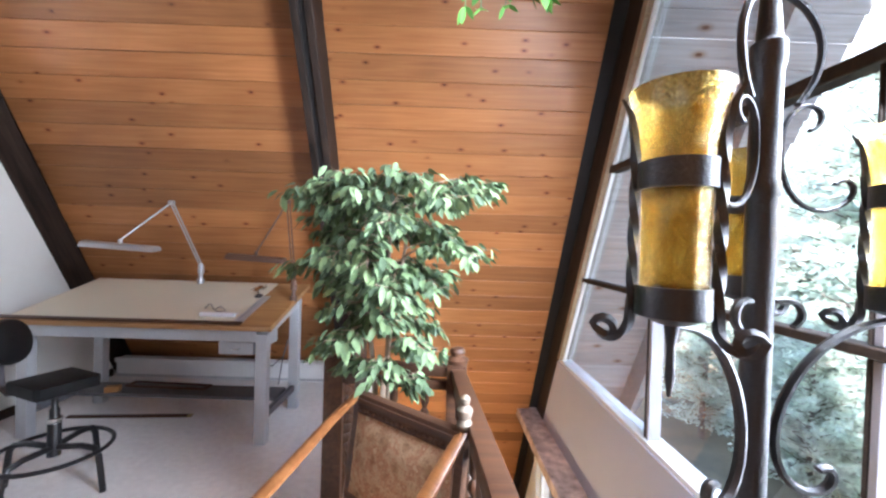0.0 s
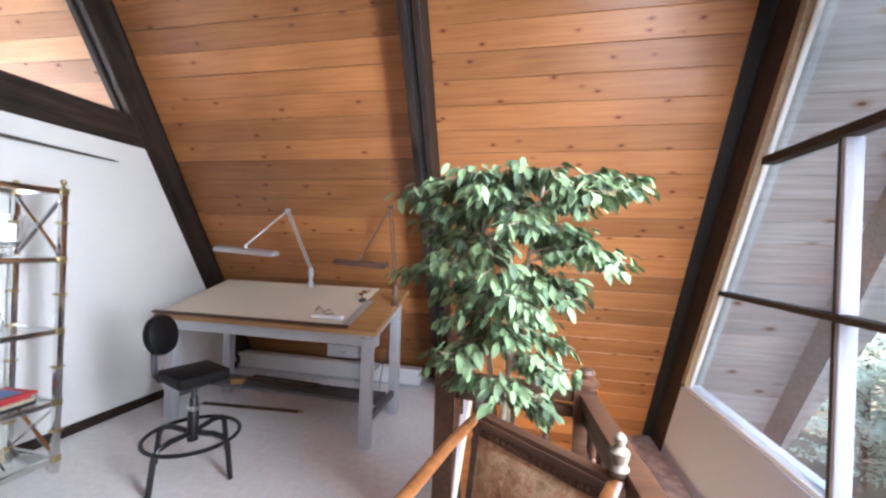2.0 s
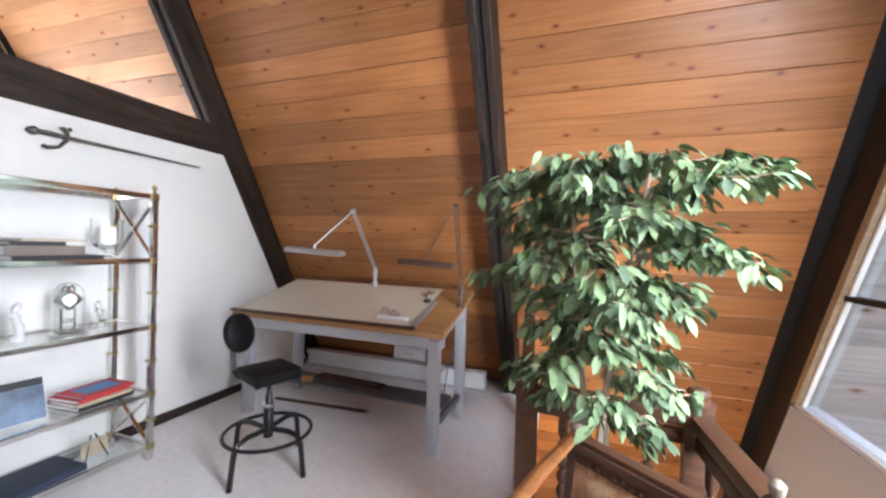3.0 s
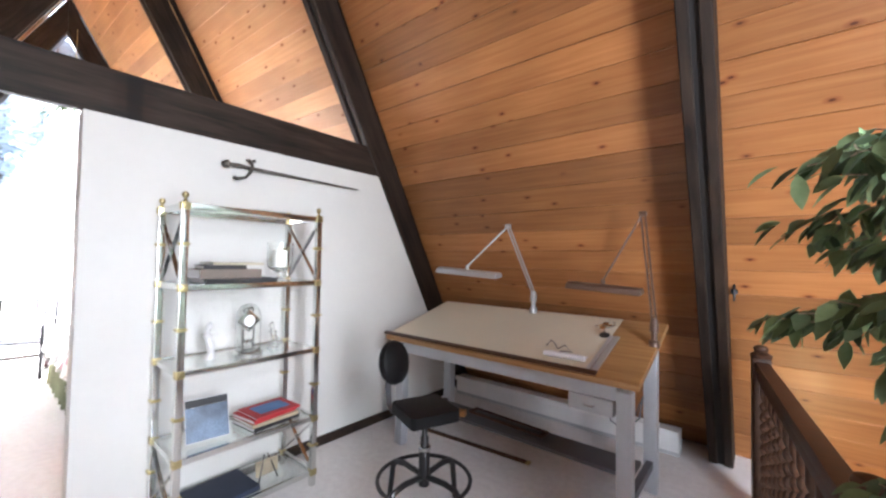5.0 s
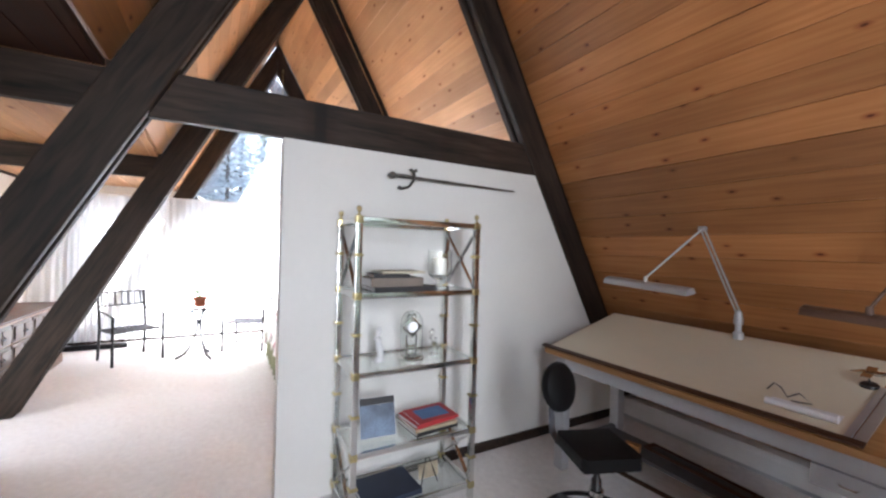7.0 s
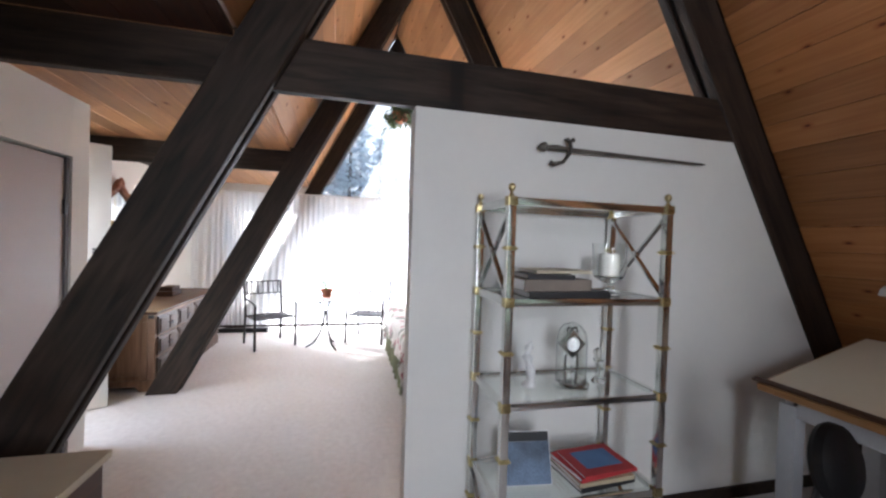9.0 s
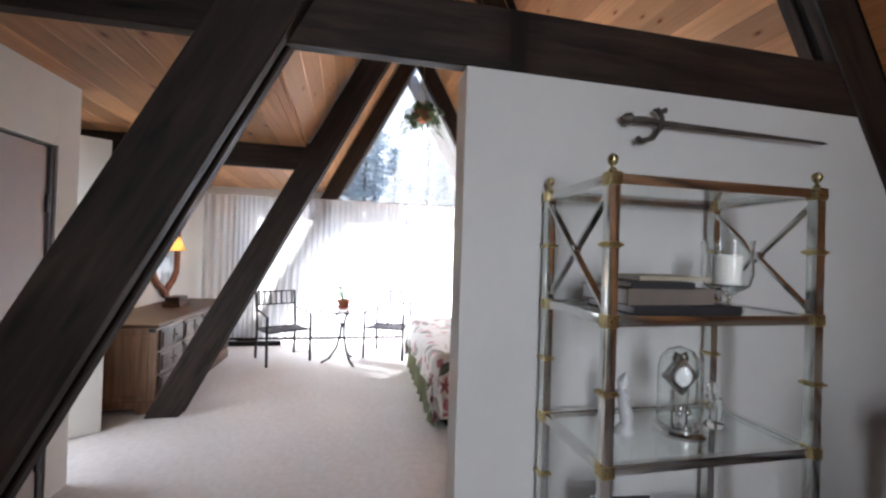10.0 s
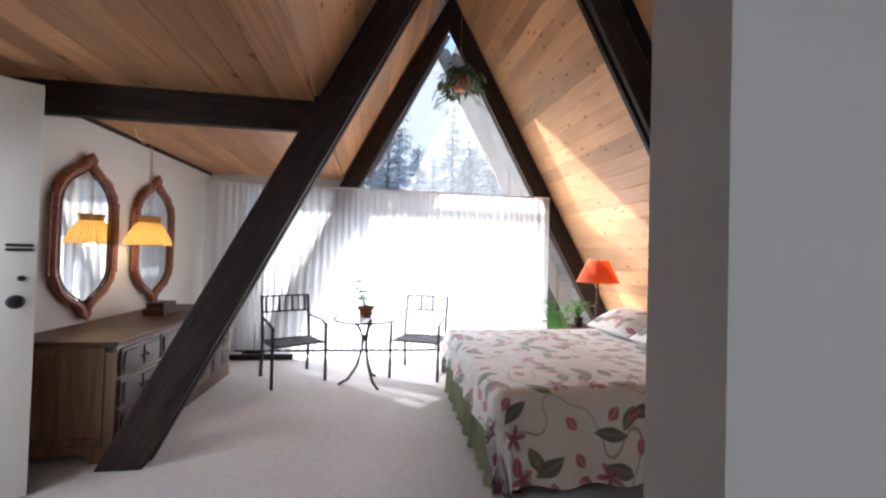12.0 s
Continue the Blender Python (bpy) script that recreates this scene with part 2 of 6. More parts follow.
def drift(x):
    """The bedroom end runs a little out of line with the studio."""
    return SKEW * min(0.0, x + 3.5)


SKEW = 0.042


# ---- floors ----
bm = bm_new()
prism(bm, [(WEST - 0.2, DORMER_Y - 0.1), (0.12, DORMER_Y - 0.1), (0.12, 1.98), (-0.60, 1.98), (-0.78, 4.62), (WEST - 0.2, 4.62)], "z", -0.24, 0.0)
structure("floor", bm, CARPET, "cream wall-to-wall carpet on the loft floor")
bm = bm_new()
box(bm, -2.5, EAST, -4.5, 6.6, LOW - 0.2, LOW)
structure("floor_below", bm, timber("lower_floor_boards", (0.2, 0.09, 0.04), (0.36, 0.18, 0.08)), "brown boards of the storey below")

# ---- rafters and ties ----


def along(ob, way):
    """Turns a timber's own x axis along its length, so that the grain follows it."""
    m = Vector(way).to_track_quat("X", "Z").to_matrix().to_4x4()
    ob.data.transform(m.inverted())
    ob.matrix_local = m
    return ob


def rafter(name, x, side, z0, label):
    """Two planks on a recessed black core, from z0 up to the ridge."""
    top = APEX + 0.45
    t = thing(name, Matrix(), label, "beam", kind="structure")
    thick = 0.055 if "east" in name else THICK
    pk = 0.02 if "east" in name else 0.055
    for a, b, cut in ((x - thick, x - thick + pk, 0), (x - pk, x, 0), (x - thick + pk, x - pk, 0.03)):
        o = [(slope_y(side, z0, cut), z0), (slope_y(side, z0, DEEP), z0), (RIDGE_Y + side * 0.001, APEX + DEEP * RISE - 0.02), (RIDGE_Y + side * 0.001, APEX - 0.02 + cut * RISE)]
        b_ = prism(bm_new(), [(p + drift(x), q) for p, q in o], "x", a, b)
        if not cut:
            bmesh.ops.bevel(b_, geom=b_.edges[:], offset=0.006, segments=1, affect="EDGES")
        along(part("core" if cut else "plank", b_, GROOVE if cut else BEAM, t, "black recessed core" if cut else "", smooth=False), (0, -side, RISE))
    return t


for key, x in FRAMES.items():
    for side in (1, -1):
        z0 = LOW if key == "east" else 0.0
        rafter(f"rafter_{key}_{'north' if side > 0 else 'south'}", x + {("bed", 1): -0.22, ("stair", 1): 0.05, ("partition", -1): 0.05}.get((key, side), 0.0), side, z0, "dark-stained timber A-frame rafter made of two planks")


def tie(name, x, y0, y1, label):
    b = box(bm_new(), x - THICK + 0.045, x - 0.045, y0, y1, TIE_Z, TIE_TOP)
    bmesh.ops.bevel(b, geom=b.edges[:], offset=0.006, segments=1, affect="EDGES")
    along(structure(name, b, BEAM, label), (0, 1, 0))


tie("tie_partition", FRAMES["partition"] + 0.035, DORMER_Y, slope_y(1, TIE_Z, 0.1), "dark-stained horizontal collar beam above the white partition")
tie("tie_bed", FRAMES["bed"], DORMER_Y, slope_y(-1, TIE_Z, 0.2), "dark-stained dormer beam meeting the rafter")
tie("tie_stair", FRAMES["stair"], DORMER_Y, slope_y(-1, TIE_Z, 0.05), "dark-stained dormer beam meeting the rafter")

# ---- partition between studio and bedroom ----
PX, PEND = -3.50, 0.985
bm = prism(bm_new(), [(PEND, 0.0), (slope_y(1, 0.0, 0.24), 0.0), (slope_y(1, TIE_Z, 0.1), TIE_Z), (PEND, TIE_Z)], "x", PX - 0.155, PX - 0.01)
structure("wall_partition", bm, WALL, "white painted partition with a cut-off end")
bm = box(bm_new(), PX - 0.012, PX + 0.006, PEND + 0.6, slope_y(1, 0.1, 0.0), 0.0, 0.075, bevel=0.003)
structure("baseboard", bm, BEAM, "dark brown baseboard along the white partition")

# ---- dormer: flat ceiling, walls ----
DORMER_E = FRAMES["stair"]
meet = slope_y(-1, DORMER_Z, 0.28)
bm, dark_bm, y = bm_new(), bm_new(), DORMER_Y
while y < meet - 0.01:
    y2 = min(y + 0.178, meet)
    o = [(y + 0.0015, DORMER_Z + 0.03), (y + 0.0015, DORMER_Z + 0.003), (y + 0.0035, DORMER_Z), (y2 - 0.0035, DORMER_Z), (y2 - 0.0015, DORMER_Z + 0.003), (y2 - 0.0015, DORMER_Z + 0.03)]
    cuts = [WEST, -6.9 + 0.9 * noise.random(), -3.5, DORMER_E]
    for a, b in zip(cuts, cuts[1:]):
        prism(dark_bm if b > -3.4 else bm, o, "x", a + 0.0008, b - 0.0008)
    y = y2
for v in bm.verts:
    v.co.y += drift(v.co.x)
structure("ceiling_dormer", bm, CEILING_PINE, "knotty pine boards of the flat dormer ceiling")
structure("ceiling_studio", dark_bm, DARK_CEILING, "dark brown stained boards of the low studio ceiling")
bm = box(bm_new(), WEST - 0.1, DORMER_E, DORMER_Y - 0.1, meet - 0.45, DORMER_Z + 0.032, DORMER_Z + 0.12)
structure("ceiling_dormer_deck", bm, GROOVE)
bm = box(bm_new(), WEST - 0.1, DOOR_W, DORMER_Y - 0.12, DORMER_Y, 0.0, DORMER_Z + 0.12)
box(bm, DOOR_E, 0.12, DORMER_Y - 0.12, DORMER_Y, 0.0, DORMER_Z + 0.12)
box(bm, DOOR_W, DOOR_E, DORMER_Y - 0.12, DORMER_Y, 2.33, DORMER_Z + 0.12)
structure("wall_dormer", bm, WALL, "white painted dormer wall with a doorway")
bm = box(bm_new(), WEST, -5.0, DORMER_Y, DORMER_Y + 0.02, DORMER_Z - 0.035, DORMER_Z, bevel=0.003)
structure("trim_dormer", bm, BEAM, "dark ceiling trim")
bm = prism(bm_new(), [(DORMER_Y - 0.1, 0), (slope_y(-1, 0, 0.28), 0), (meet, DORMER_Z), (DORMER_Y - 0.1, DORMER_Z)], "x", DORMER_E + 0.002, DORMER_E + 0.1)
structure("wall_dormer_end", bm, WALL, "white painted dormer end wall")

# closet block with a grey door beside the opening
closet = thing("wall_closet", Matrix(), "white painted closet wall with a door opening", "wall", kind="structure")
for q in ((-4.87, -4.70, -1.25, -1.15, 0, DORMER_Z), (-4.699, -3.851, -1.25, -1.15, 2.06, DORMER_Z), (-3.85, -1.3, -1.25, -1.15, 0, DORMER_Z), (-4.87, -4.77, DORMER_Y, -1.251, 0, DORMER_Z)):
    part("wall_panel", box(bm_new(), *q), WALL, closet, smooth=False)

# ---- roof underside: boards along the house ----
PITCH = 0.178
SIN, COS = math.sin(math.atan(RISE)), math.cos(math.atan(RISE))
plank_mesh = {}


def plank(length, material):
    key = (round(length, 3), material.name)
    if key not in plank_mesh:
        o = [(0.0005, 0.03), (0.0005, 0.004), (0.0045, 0.0), (PITCH - 0.0045, 0.0), (PITCH - 0.0005, 0.004), (PITCH - 0.0005, 0.03)]
        plank_mesh[key] = mesh_of("board", prism(bm_new(), o, "x", 0.0, length), material)
    return plank_mesh[key]


def pitch_of(side):
    w = math.atan(RISE if side > 0 else STEEP)
    return math.sin(w), math.cos(w)


def roof_side(name, side, x0, x1, z0, z1, material, label):
    t = thing(name, Matrix(), label, "roof", kind="structure")
    SIN, COS = pitch_of(side)
    count = int((z1 - z0) / SIN / PITCH) + 1
    for k in range(count):
        z = z0 + k * PITCH * SIN
        ob = new("board", plank(x1 - x0, material))
        ob.parent = t
        y = slope_y(side, z, DEEP + 0.004 + 0.004 * noise.random())
        if side > 0:
            ax = Matrix(((1, 0, 0), (0, -COS, SIN), (0, SIN, COS))).to_4x4()
        else:
            ax = Matrix(((1, 0, 0), (0, COS, -SIN), (0, SIN, COS))).to_4x4()
        skew = Matrix.Rotation(math.atan(SKEW) if x1 < -3.4 else 0.0, 4, "Z")
        ob.matrix_local = Matrix.Translation((x0, y + drift(x0), z)) @ skew @ ax
    return t


F = FRAMES
TOPZ = APEX + 0.42
bays = [("west_end", WEST, F["west"] - THICK), ("bed", F["west"], F["bed"] - THICK - 0.11), ("middle", F["bed"] - 0.11, F["partition"] - THICK),
        ("studio", F["partition"], F["stair"] - 0.09), ("stair", F["stair"], F["east"] - THICK), ("east_end", F["east"], EAST)]
for key, a, b in bays:
    down = 0.02 if key not in ("stair", "east_end") else LOW
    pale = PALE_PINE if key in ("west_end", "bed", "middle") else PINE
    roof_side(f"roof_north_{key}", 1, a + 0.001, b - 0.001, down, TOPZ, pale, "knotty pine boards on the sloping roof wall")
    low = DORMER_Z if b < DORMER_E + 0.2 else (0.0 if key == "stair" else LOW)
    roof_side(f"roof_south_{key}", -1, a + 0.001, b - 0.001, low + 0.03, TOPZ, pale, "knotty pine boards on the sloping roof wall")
# decking outside the boards
for side, nm in ((1, "north"), (-1, "south")):
    o = [(slope_y(side, LOW, DEEP + 0.05), LOW), (slope_y(side, LOW, DEEP + 0.16), LOW), (RIDGE_Y - side * 0.05, APEX + (DEEP + 0.20) * RISE), (RIDGE_Y - side * 0.05, APEX + (DEEP + 0.08) * RISE)]
    if side > 0:
        b_ = prism(bm_new(), o, "x", WEST - 0.05, -3.5)
        prism(b_, o, "x", -3.5, EAST + 0.02)
    else:
        o2 = [(slope_y(side, DORMER_Z, DEEP + 0.05), DORMER_Z + 0.12), (slope_y(side, DORMER_Z, DEEP + 0.16), DORMER_Z + 0.12)] + o[2:]
        b_ = prism(bm_new(), o2, "x", WEST - 0.05, -3.5)
        prism(b_, o2, "x", -3.5, DORMER_E + 0.1)
        prism(b_, o, "x", DORMER_E + 0.1, EAST + 0.02)
    for v in b_.verts:
        v.co.y += drift(v.co.x)
    structure(f"roof_deck_{nm}", b_, GROOVE)

# ---- east gable: glazing over a panel, the void below ----
SILL = 0.36
MULLION = simple("pale_grey_mullion_paint", (0.27, 0.26, 0.28), 0.5, vary=0.06, relief=0.05)


def gable_bar(name, o, x0, x1, material, parent, label=""):
    b = prism(bm_new(), o, "x", x0, x1)
    bmesh.ops.bevel(b, geom=b.edges[:], offset=0.004, segments=1, affect="EDGES")
    return part(name, b, material, parent, label, smooth=False)


win = thing("window_east", Matrix(), "large glazed gable wall with dark horizontal bars", "window", kind="structure")
for side in (1, -1):
    o = [(slope_y(side, SILL, -0.02), SILL), (slope_y(side, SILL, -0.085), SILL), (RIDGE_Y, APEX - 0.18), (RIDGE_Y, APEX - 0.03)]
    gable_bar("window_frame", o, EAST - 0.075, EAST - 0.01, PALE_TRIM, win, "pale wood edge strip")
    o = [(slope_y(side, SILL, -0.086), SILL), (slope_y(side, SILL, -0.11), SILL), (RIDGE_Y, APEX - 0.24), (RIDGE_Y, APEX - 0.19)]
    gable_bar("bead", o, EAST - 0.04, EAST - 0.01, TRIM, win, "white glazing bead")
for z, h in ((1.215, 0.034), (2.085, 0.05)):
    ya, yb = slope_y(-1, z, -0.09), slope_y(1, z, -0.09)
    gable_bar("glazing_bar", [(ya, z - h / 2), (yb, z - h / 2), (yb, z + h / 2), (ya, z + h / 2)], EAST - 0.05, EAST + 0.03, BEAM, win, "dark brown horizontal bar")
for y in (2.385, 1.20, 0.0):
    for a, b in ((SILL, 1.195), (1.235, 2.058)):
        gable_bar("mullion", [(y - 0.014, a), (y + 0.016, a), (y + 0.016, b), (y - 0.014, b)], EAST - 0.03, EAST + 0.05, MULLION, win, "pale grey painted mullion")
        gable_bar("mullion_edge", [(y + 0.017, a), (y + 0.030, a), (y + 0.030, b), (y + 0.017, b)], EAST - 0.035, EAST + 0.05, BEAM, win, "dark brown mullion edge")


def pane(name, o, x, parent, material=GLASS):
    b = prism(bm_new(), o, "x", x, x + 0.006)
    ob = part(name, b, material, parent, smooth=False)
    ob.visible_shadow = False
    return ob


for a, b in ((SILL, 1.215), (1.215, 2.085)):
    for y0, y1 in ((-0.0, 1.2), (1.2, 2.4)):
        pane("pane", [(y0, a), (y1, a), (y1, b), (y0, b)], EAST + 0.004, win)
    pane("pane", [(2.4, a), (slope_y(1, a, -0.05), a), (slope_y(1, b, -0.05), b), (2.4, b)], EAST + 0.004, win)
    pane("pane", [(0.0, a), (slope_y(-1, a, -0.05), a), (slope_y(-1, b, -0.05), b), (0.0, b)], EAST + 0.004, win)
pane("pane", [(slope_y(1, 2.085, -0.05), 2.085), (RIDGE_Y, APEX - 0.1), (slope_y(-1, 2.085, -0.05), 2.085)], EAST + 0.004, win)
bm = box(bm_new(), EAST - 0.05, EAST + 0.08, slope_y(-1, SILL, -0.03), slope_y(1, SILL, -0.03), SILL - 0.03, SILL, bevel=0.004)
part("window_sill", bm, TRIM, win)

o = [(slope_y(1, SILL - 0.03, -0.01), SILL - 0.03), (slope_y(1, -0.62, -0.01), -0.62), (slope_y(-1, -0.62, -0.01), -0.62), (slope_y(-1, SILL - 0.03, -0.01), SILL - 0.03)]
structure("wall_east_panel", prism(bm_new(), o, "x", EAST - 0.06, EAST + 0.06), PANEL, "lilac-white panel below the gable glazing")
STONE = simple("pink_speckled_stone", (0.60, 0.43, 0.37), 0.7, vary=0.35, scale=60, relief=0.5)
structure("ledge_stone", box(bm_new(), 0.90, EAST - 0.06, -1.5, 4.85, -0.58, -0.48, bevel=0.012), STONE, "pink speckled ledge over the lower windows")
win2 = thing("window_below", Matrix(), "white framed window of the storey below", "window", kind="structure")
y = 4.6
while y > -1.6:
    part("window_frame", box(bm_new(), EAST - 0.1, EAST, y - 0.06, y + 0.06, LOW, -0.58, bevel=0.004), TRIM, win2)
    if y - 1.1 > -1.7:
        p = part("pane", box(bm_new(), EAST - 0.05, EAST - 0.045, y - 1.1, y, LOW + 0.1, -0.62), GLASS, win2, smooth=False)
        p.visible_shadow = False
    y -= 1.15
part("rail", box(bm_new(), EAST - 0.1, EAST, -1.7, 4.7, LOW, LOW + 0.12, bevel=0.004), TRIM, win2)
for side, nm in ((1, "north"), (-1, "south")):
    o = [(slope_y(side, LOW, -0.02), LOW), (slope_y(side, LOW, -0.02) - side * 1.0, LOW), (slope_y(side, -0.58, -0.02) - side * 0.1, -0.58), (slope_y(side, -0.58, -0.02), -0.58)]
    structure(f"wall_east_low_{nm}", prism(bm_new(), o, "x", EAST - 0.05, EAST + 0.05), TRIM)
# wall that closes the storey below
structure("wall_below_west", box(bm_new(), -2.6, -2.5, -4.5, 6.6, LOW, -0.24), WALL)

# roof overhangs outside both gables
def overhang(name, side, x0, x1, step):
    """Grey boards that run on outside, longer towards the ridge, and a barge board."""
    sn, cs = pitch_of(side)
    t = thing(name, Matrix(), "weathered grey board underside of the roof overhang", "roof", kind="structure")
    for k in range(46):
        z = -2.3 + k * PITCH * sn
        if z < 2.6 and side < 0:
            continue
        length = abs(x1 - x0) + step * max(0, z + 2.3)
        ob = new("board", plank(length, GREY_BOARD))
        ob.parent = t
        rows = ((1, 0, 0), (0, -cs, sn), (0, sn, cs)) if side > 0 else ((1, 0, 0), (0, cs, -sn), (0, sn, cs))
        ob.matrix_local = Matrix.Translation((x0 if x1 > x0 else x0 - length, slope_y(side, z, DEEP) + drift(x0), z)) @ Matrix(rows).to_4x4()
    o = [(slope_y(side, 2.6 if side < 0 else -2.3, 0.0), 2.6 if side < 0 else -2.3), (slope_y(side, 2.6 if side < 0 else -2.3, DEEP), 2.6 if side < 0 else -2.3), (slope_y(side, 5.0, DEEP), 5.0), (slope_y(side, 5.0, 0.0), 5.0)]
    part("fascia", prism(bm_new(), [(p + drift(x0), q) for p, q in o], "x", x1 - 0.05, x1), GREY_BOARD, t, smooth=False)


overhang("roof_overhang_east", 1, EAST + 0.04, EAST + 0.95, 0.12)
overhang("roof_overhang_west", 1, WEST - 0.11, WEST - 0.85, 0.0)
overhang("roof_overhang_south", -1, WEST - 0.11, WEST - 0.45, 0.0)

# ---- west gable: glass wall behind sheer curtains, triangle of glass above ----
ROD = 2.27
FL = WEST
wall = bm_new()
o = [(DORMER_Y - 0.1, ROD + 0.02), (slope_y(-1, ROD, DEEP) + 0.1, ROD + 0.02), (meet, DORMER_Z + 0.1), (DORMER_Y - 0.1, DORMER_Z + 0.1)]
prism(wall, o, "x", FL - 0.1, FL)
box(wall, FL - 0.1, FL, DORMER_Y - 0.1, -1.45, 0, ROD + 0.02)
structure("wall_west", wall, WALL, "white painted end wall")
west = thing("window_west", Matrix(), "glazed bedroom gable with a triangular upper pane", "window", kind="structure")
for y in (-1.45, -0.1, 1.25, 2.6):
    part("mullion", box(bm_new(), FL - 0.08, FL, y - 0.035, y + 0.035, 0.08, ROD, bevel=0.004), BEAM, west)
part("rail", box(bm_new(), FL - 0.08, FL, -1.5, 4.0, 0.0, 0.10, bevel=0.004), BEAM, west)
part("header", box(bm_new(), FL - 0.08, FL + 0.01, -0.15, slope_y(1, ROD, 0.0), ROD - 0.03, ROD + 0.05, bevel=0.004), TRIM, west)
for y0, y1 in ((-1.45, -0.1), (-0.1, 1.25), (1.25, 2.6)):
    pane("pane", [(y0, 0.1), (y1, 0.1), (y1, ROD - 0.04), (y0, ROD - 0.04)], FL - 0.05, west)
pane("pane", [(2.63, 0.1), (slope_y(1, 0.1, 0.0), 0.1), (slope_y(1, ROD - 0.04, 0.0), ROD - 0.04), (2.63, ROD - 0.04)], FL - 0.05, west)
# Upper triangle takes the glass with the haze mixed in.
pane("pane", [(slope_y(1, ROD + 0.05, 0.0), ROD + 0.05), (RIDGE_Y - 0.22, APEX), (slope_y(-1, ROD + 0.05, 0.26), ROD + 0.05)], FL - 0.05, west, VEIL_GLASS)


def sheer_material():
    m, n, l, b = mat("sheer_white_voile")
    out = n["Material Output"]
    tl, tr, mx, ms = n.new("ShaderNodeBsdfTranslucent"), n.new("ShaderNodeBsdfTransparent"), n.new("ShaderNodeMixShader"), n.new("ShaderNodeMixShader")
    w = noise_node(n, l, 900, 2)
    b.inputs["Base Color"].default_value, b.inputs["Roughness"].default_value = (0.85, 0.85, 0.86, 1), 0.9
    tl.inputs[0].default_value = (0.9, 0.9, 0.92, 1)
    mx.inputs[0].default_value = 0.5
    l.new(b.outputs[0], mx.inputs[1])
    l.new(tl.outputs[0], mx.inputs[2])
    mr = n.new("ShaderNodeMapRange")
    mr.inputs[3].default_value, mr.inputs[4].default_value = 0.62, 0.82
    l.new(w.outputs[0], mr.inputs[0])
    l.new(mr.outputs[0], ms.inputs[0])
    l.new(tr.outputs[0], ms.inputs[1])
    l.new(mx.outputs[0], ms.inputs[2])
    l.new(ms.outputs[0], out.inputs[0])
    return m


SHEER = sheer_material()
CURT_X = FRAMES["west"] + 0.08


def curtain(name, y0, y1, z0, z1, folds, label):
    t = thing(name, Matrix.Translation((CURT_X, (y0 + y1) / 2, 0)), label, "curtain")
    b = bm_new()
    n = int((y1 - y0) / 0.012)
    cols = []
    for k in range(n + 1):
        y = y0 + (y1 - y0) * k / n
        ph = y * folds + 1.5 * noise.noise((y * 1.7, 3.1, 0))
        col = []
        for j in range(7):
            f = j / 6
            amp = 0.008 + 0.014 * f
            col.append(b.verts.new((amp * math.sin(ph * 6.283) + 0.01 * noise.noise((y * 5, f * 3, 1)), y - (y0 + y1) / 2, z1 + (z0 - z1) * f + 0.004 * math.sin(ph * 12.5) * f)))
        cols.append(col)
    for a, c in zip(cols, cols[1:]):
        for j in range(6):
            b.faces.new((a[j], c[j], c[j + 1], a[j + 1]))
    part("cloth", b, SHEER, t)
    return t


curtain("curtain", -1.78, 1.28, 0.10, ROD + 0.02, 11, "sheer white voile curtain in fine folds before the glass wall")
curtain("curtain", 1.30, 2.93, 0.10, ROD + 0.02, 11, "sheer white voile curtain in fine folds before the glass wall")
rod = thing("curtain_rod", Matrix.Translation((CURT_X, 0.6, ROD + 0.03)), "thin white curtain rod across the gable", "curtain rod")
part("bar", tube(bm_new(), [(0, -2.4, 0), (0, 2.34, 0)], 0.012), TRIM, rod)
for y in (-2.2, 0.0, 2.2):
    part("bracket", box(bm_new(), -0.1, 0.005, y - 0.012, y + 0.012, -0.03, -0.005, bevel=0.002), TRIM, rod)

# ---- outside ----
GZ = -3.2
bm = bm_new()
bmesh.ops.create_circle(bm, cap_ends=True, radius=900, segments=48, matrix=Matrix.Translation((0, 0, GZ)))
structure("ground", bm, SOIL, "leaf-littered ground round the house")
HAZE, hn, hl, hb_ = mat("bright_hazy_sky")
hb_.inputs["Base Color"].default_value, hb_.inputs["Roughness"].default_value = (0.0, 0.0, 0.0, 1), 1.0
hb_.inputs["Emission Strength"].default_value = 0.5
hz = noise_node(hn, hl, 0.02, 3)
hl.new(ramp(hn, hl, hz.outputs[0], [(0.3, (0.84, 0.92, 1.0)), (0.7, (1.0, 1.0, 1.0))]).outputs[0], hb_.inputs["Emission Color"])
bm = bm_new()
ring_lo = [bm.verts.new((78 * math.cos(a), 78 * math.sin(a), GZ)) for a in (2 * math.pi * k / 64 for k in range(64))]
ring_hi = [bm.verts.new((v.co.x, v.co.y, 41.0)) for v in ring_lo]
for k in range(64):
    bm.faces.new((ring_lo[k - 1], ring_lo[k], ring_hi[k], ring_hi[k - 1]))
structure("backdrop", bm, HAZE, "bright hazy sky low over the woods")
BARK = simple("conifer_bark", (0.16, 0.13, 0.11), 0.95, vary=0.35, scale=25, relief=0.8)


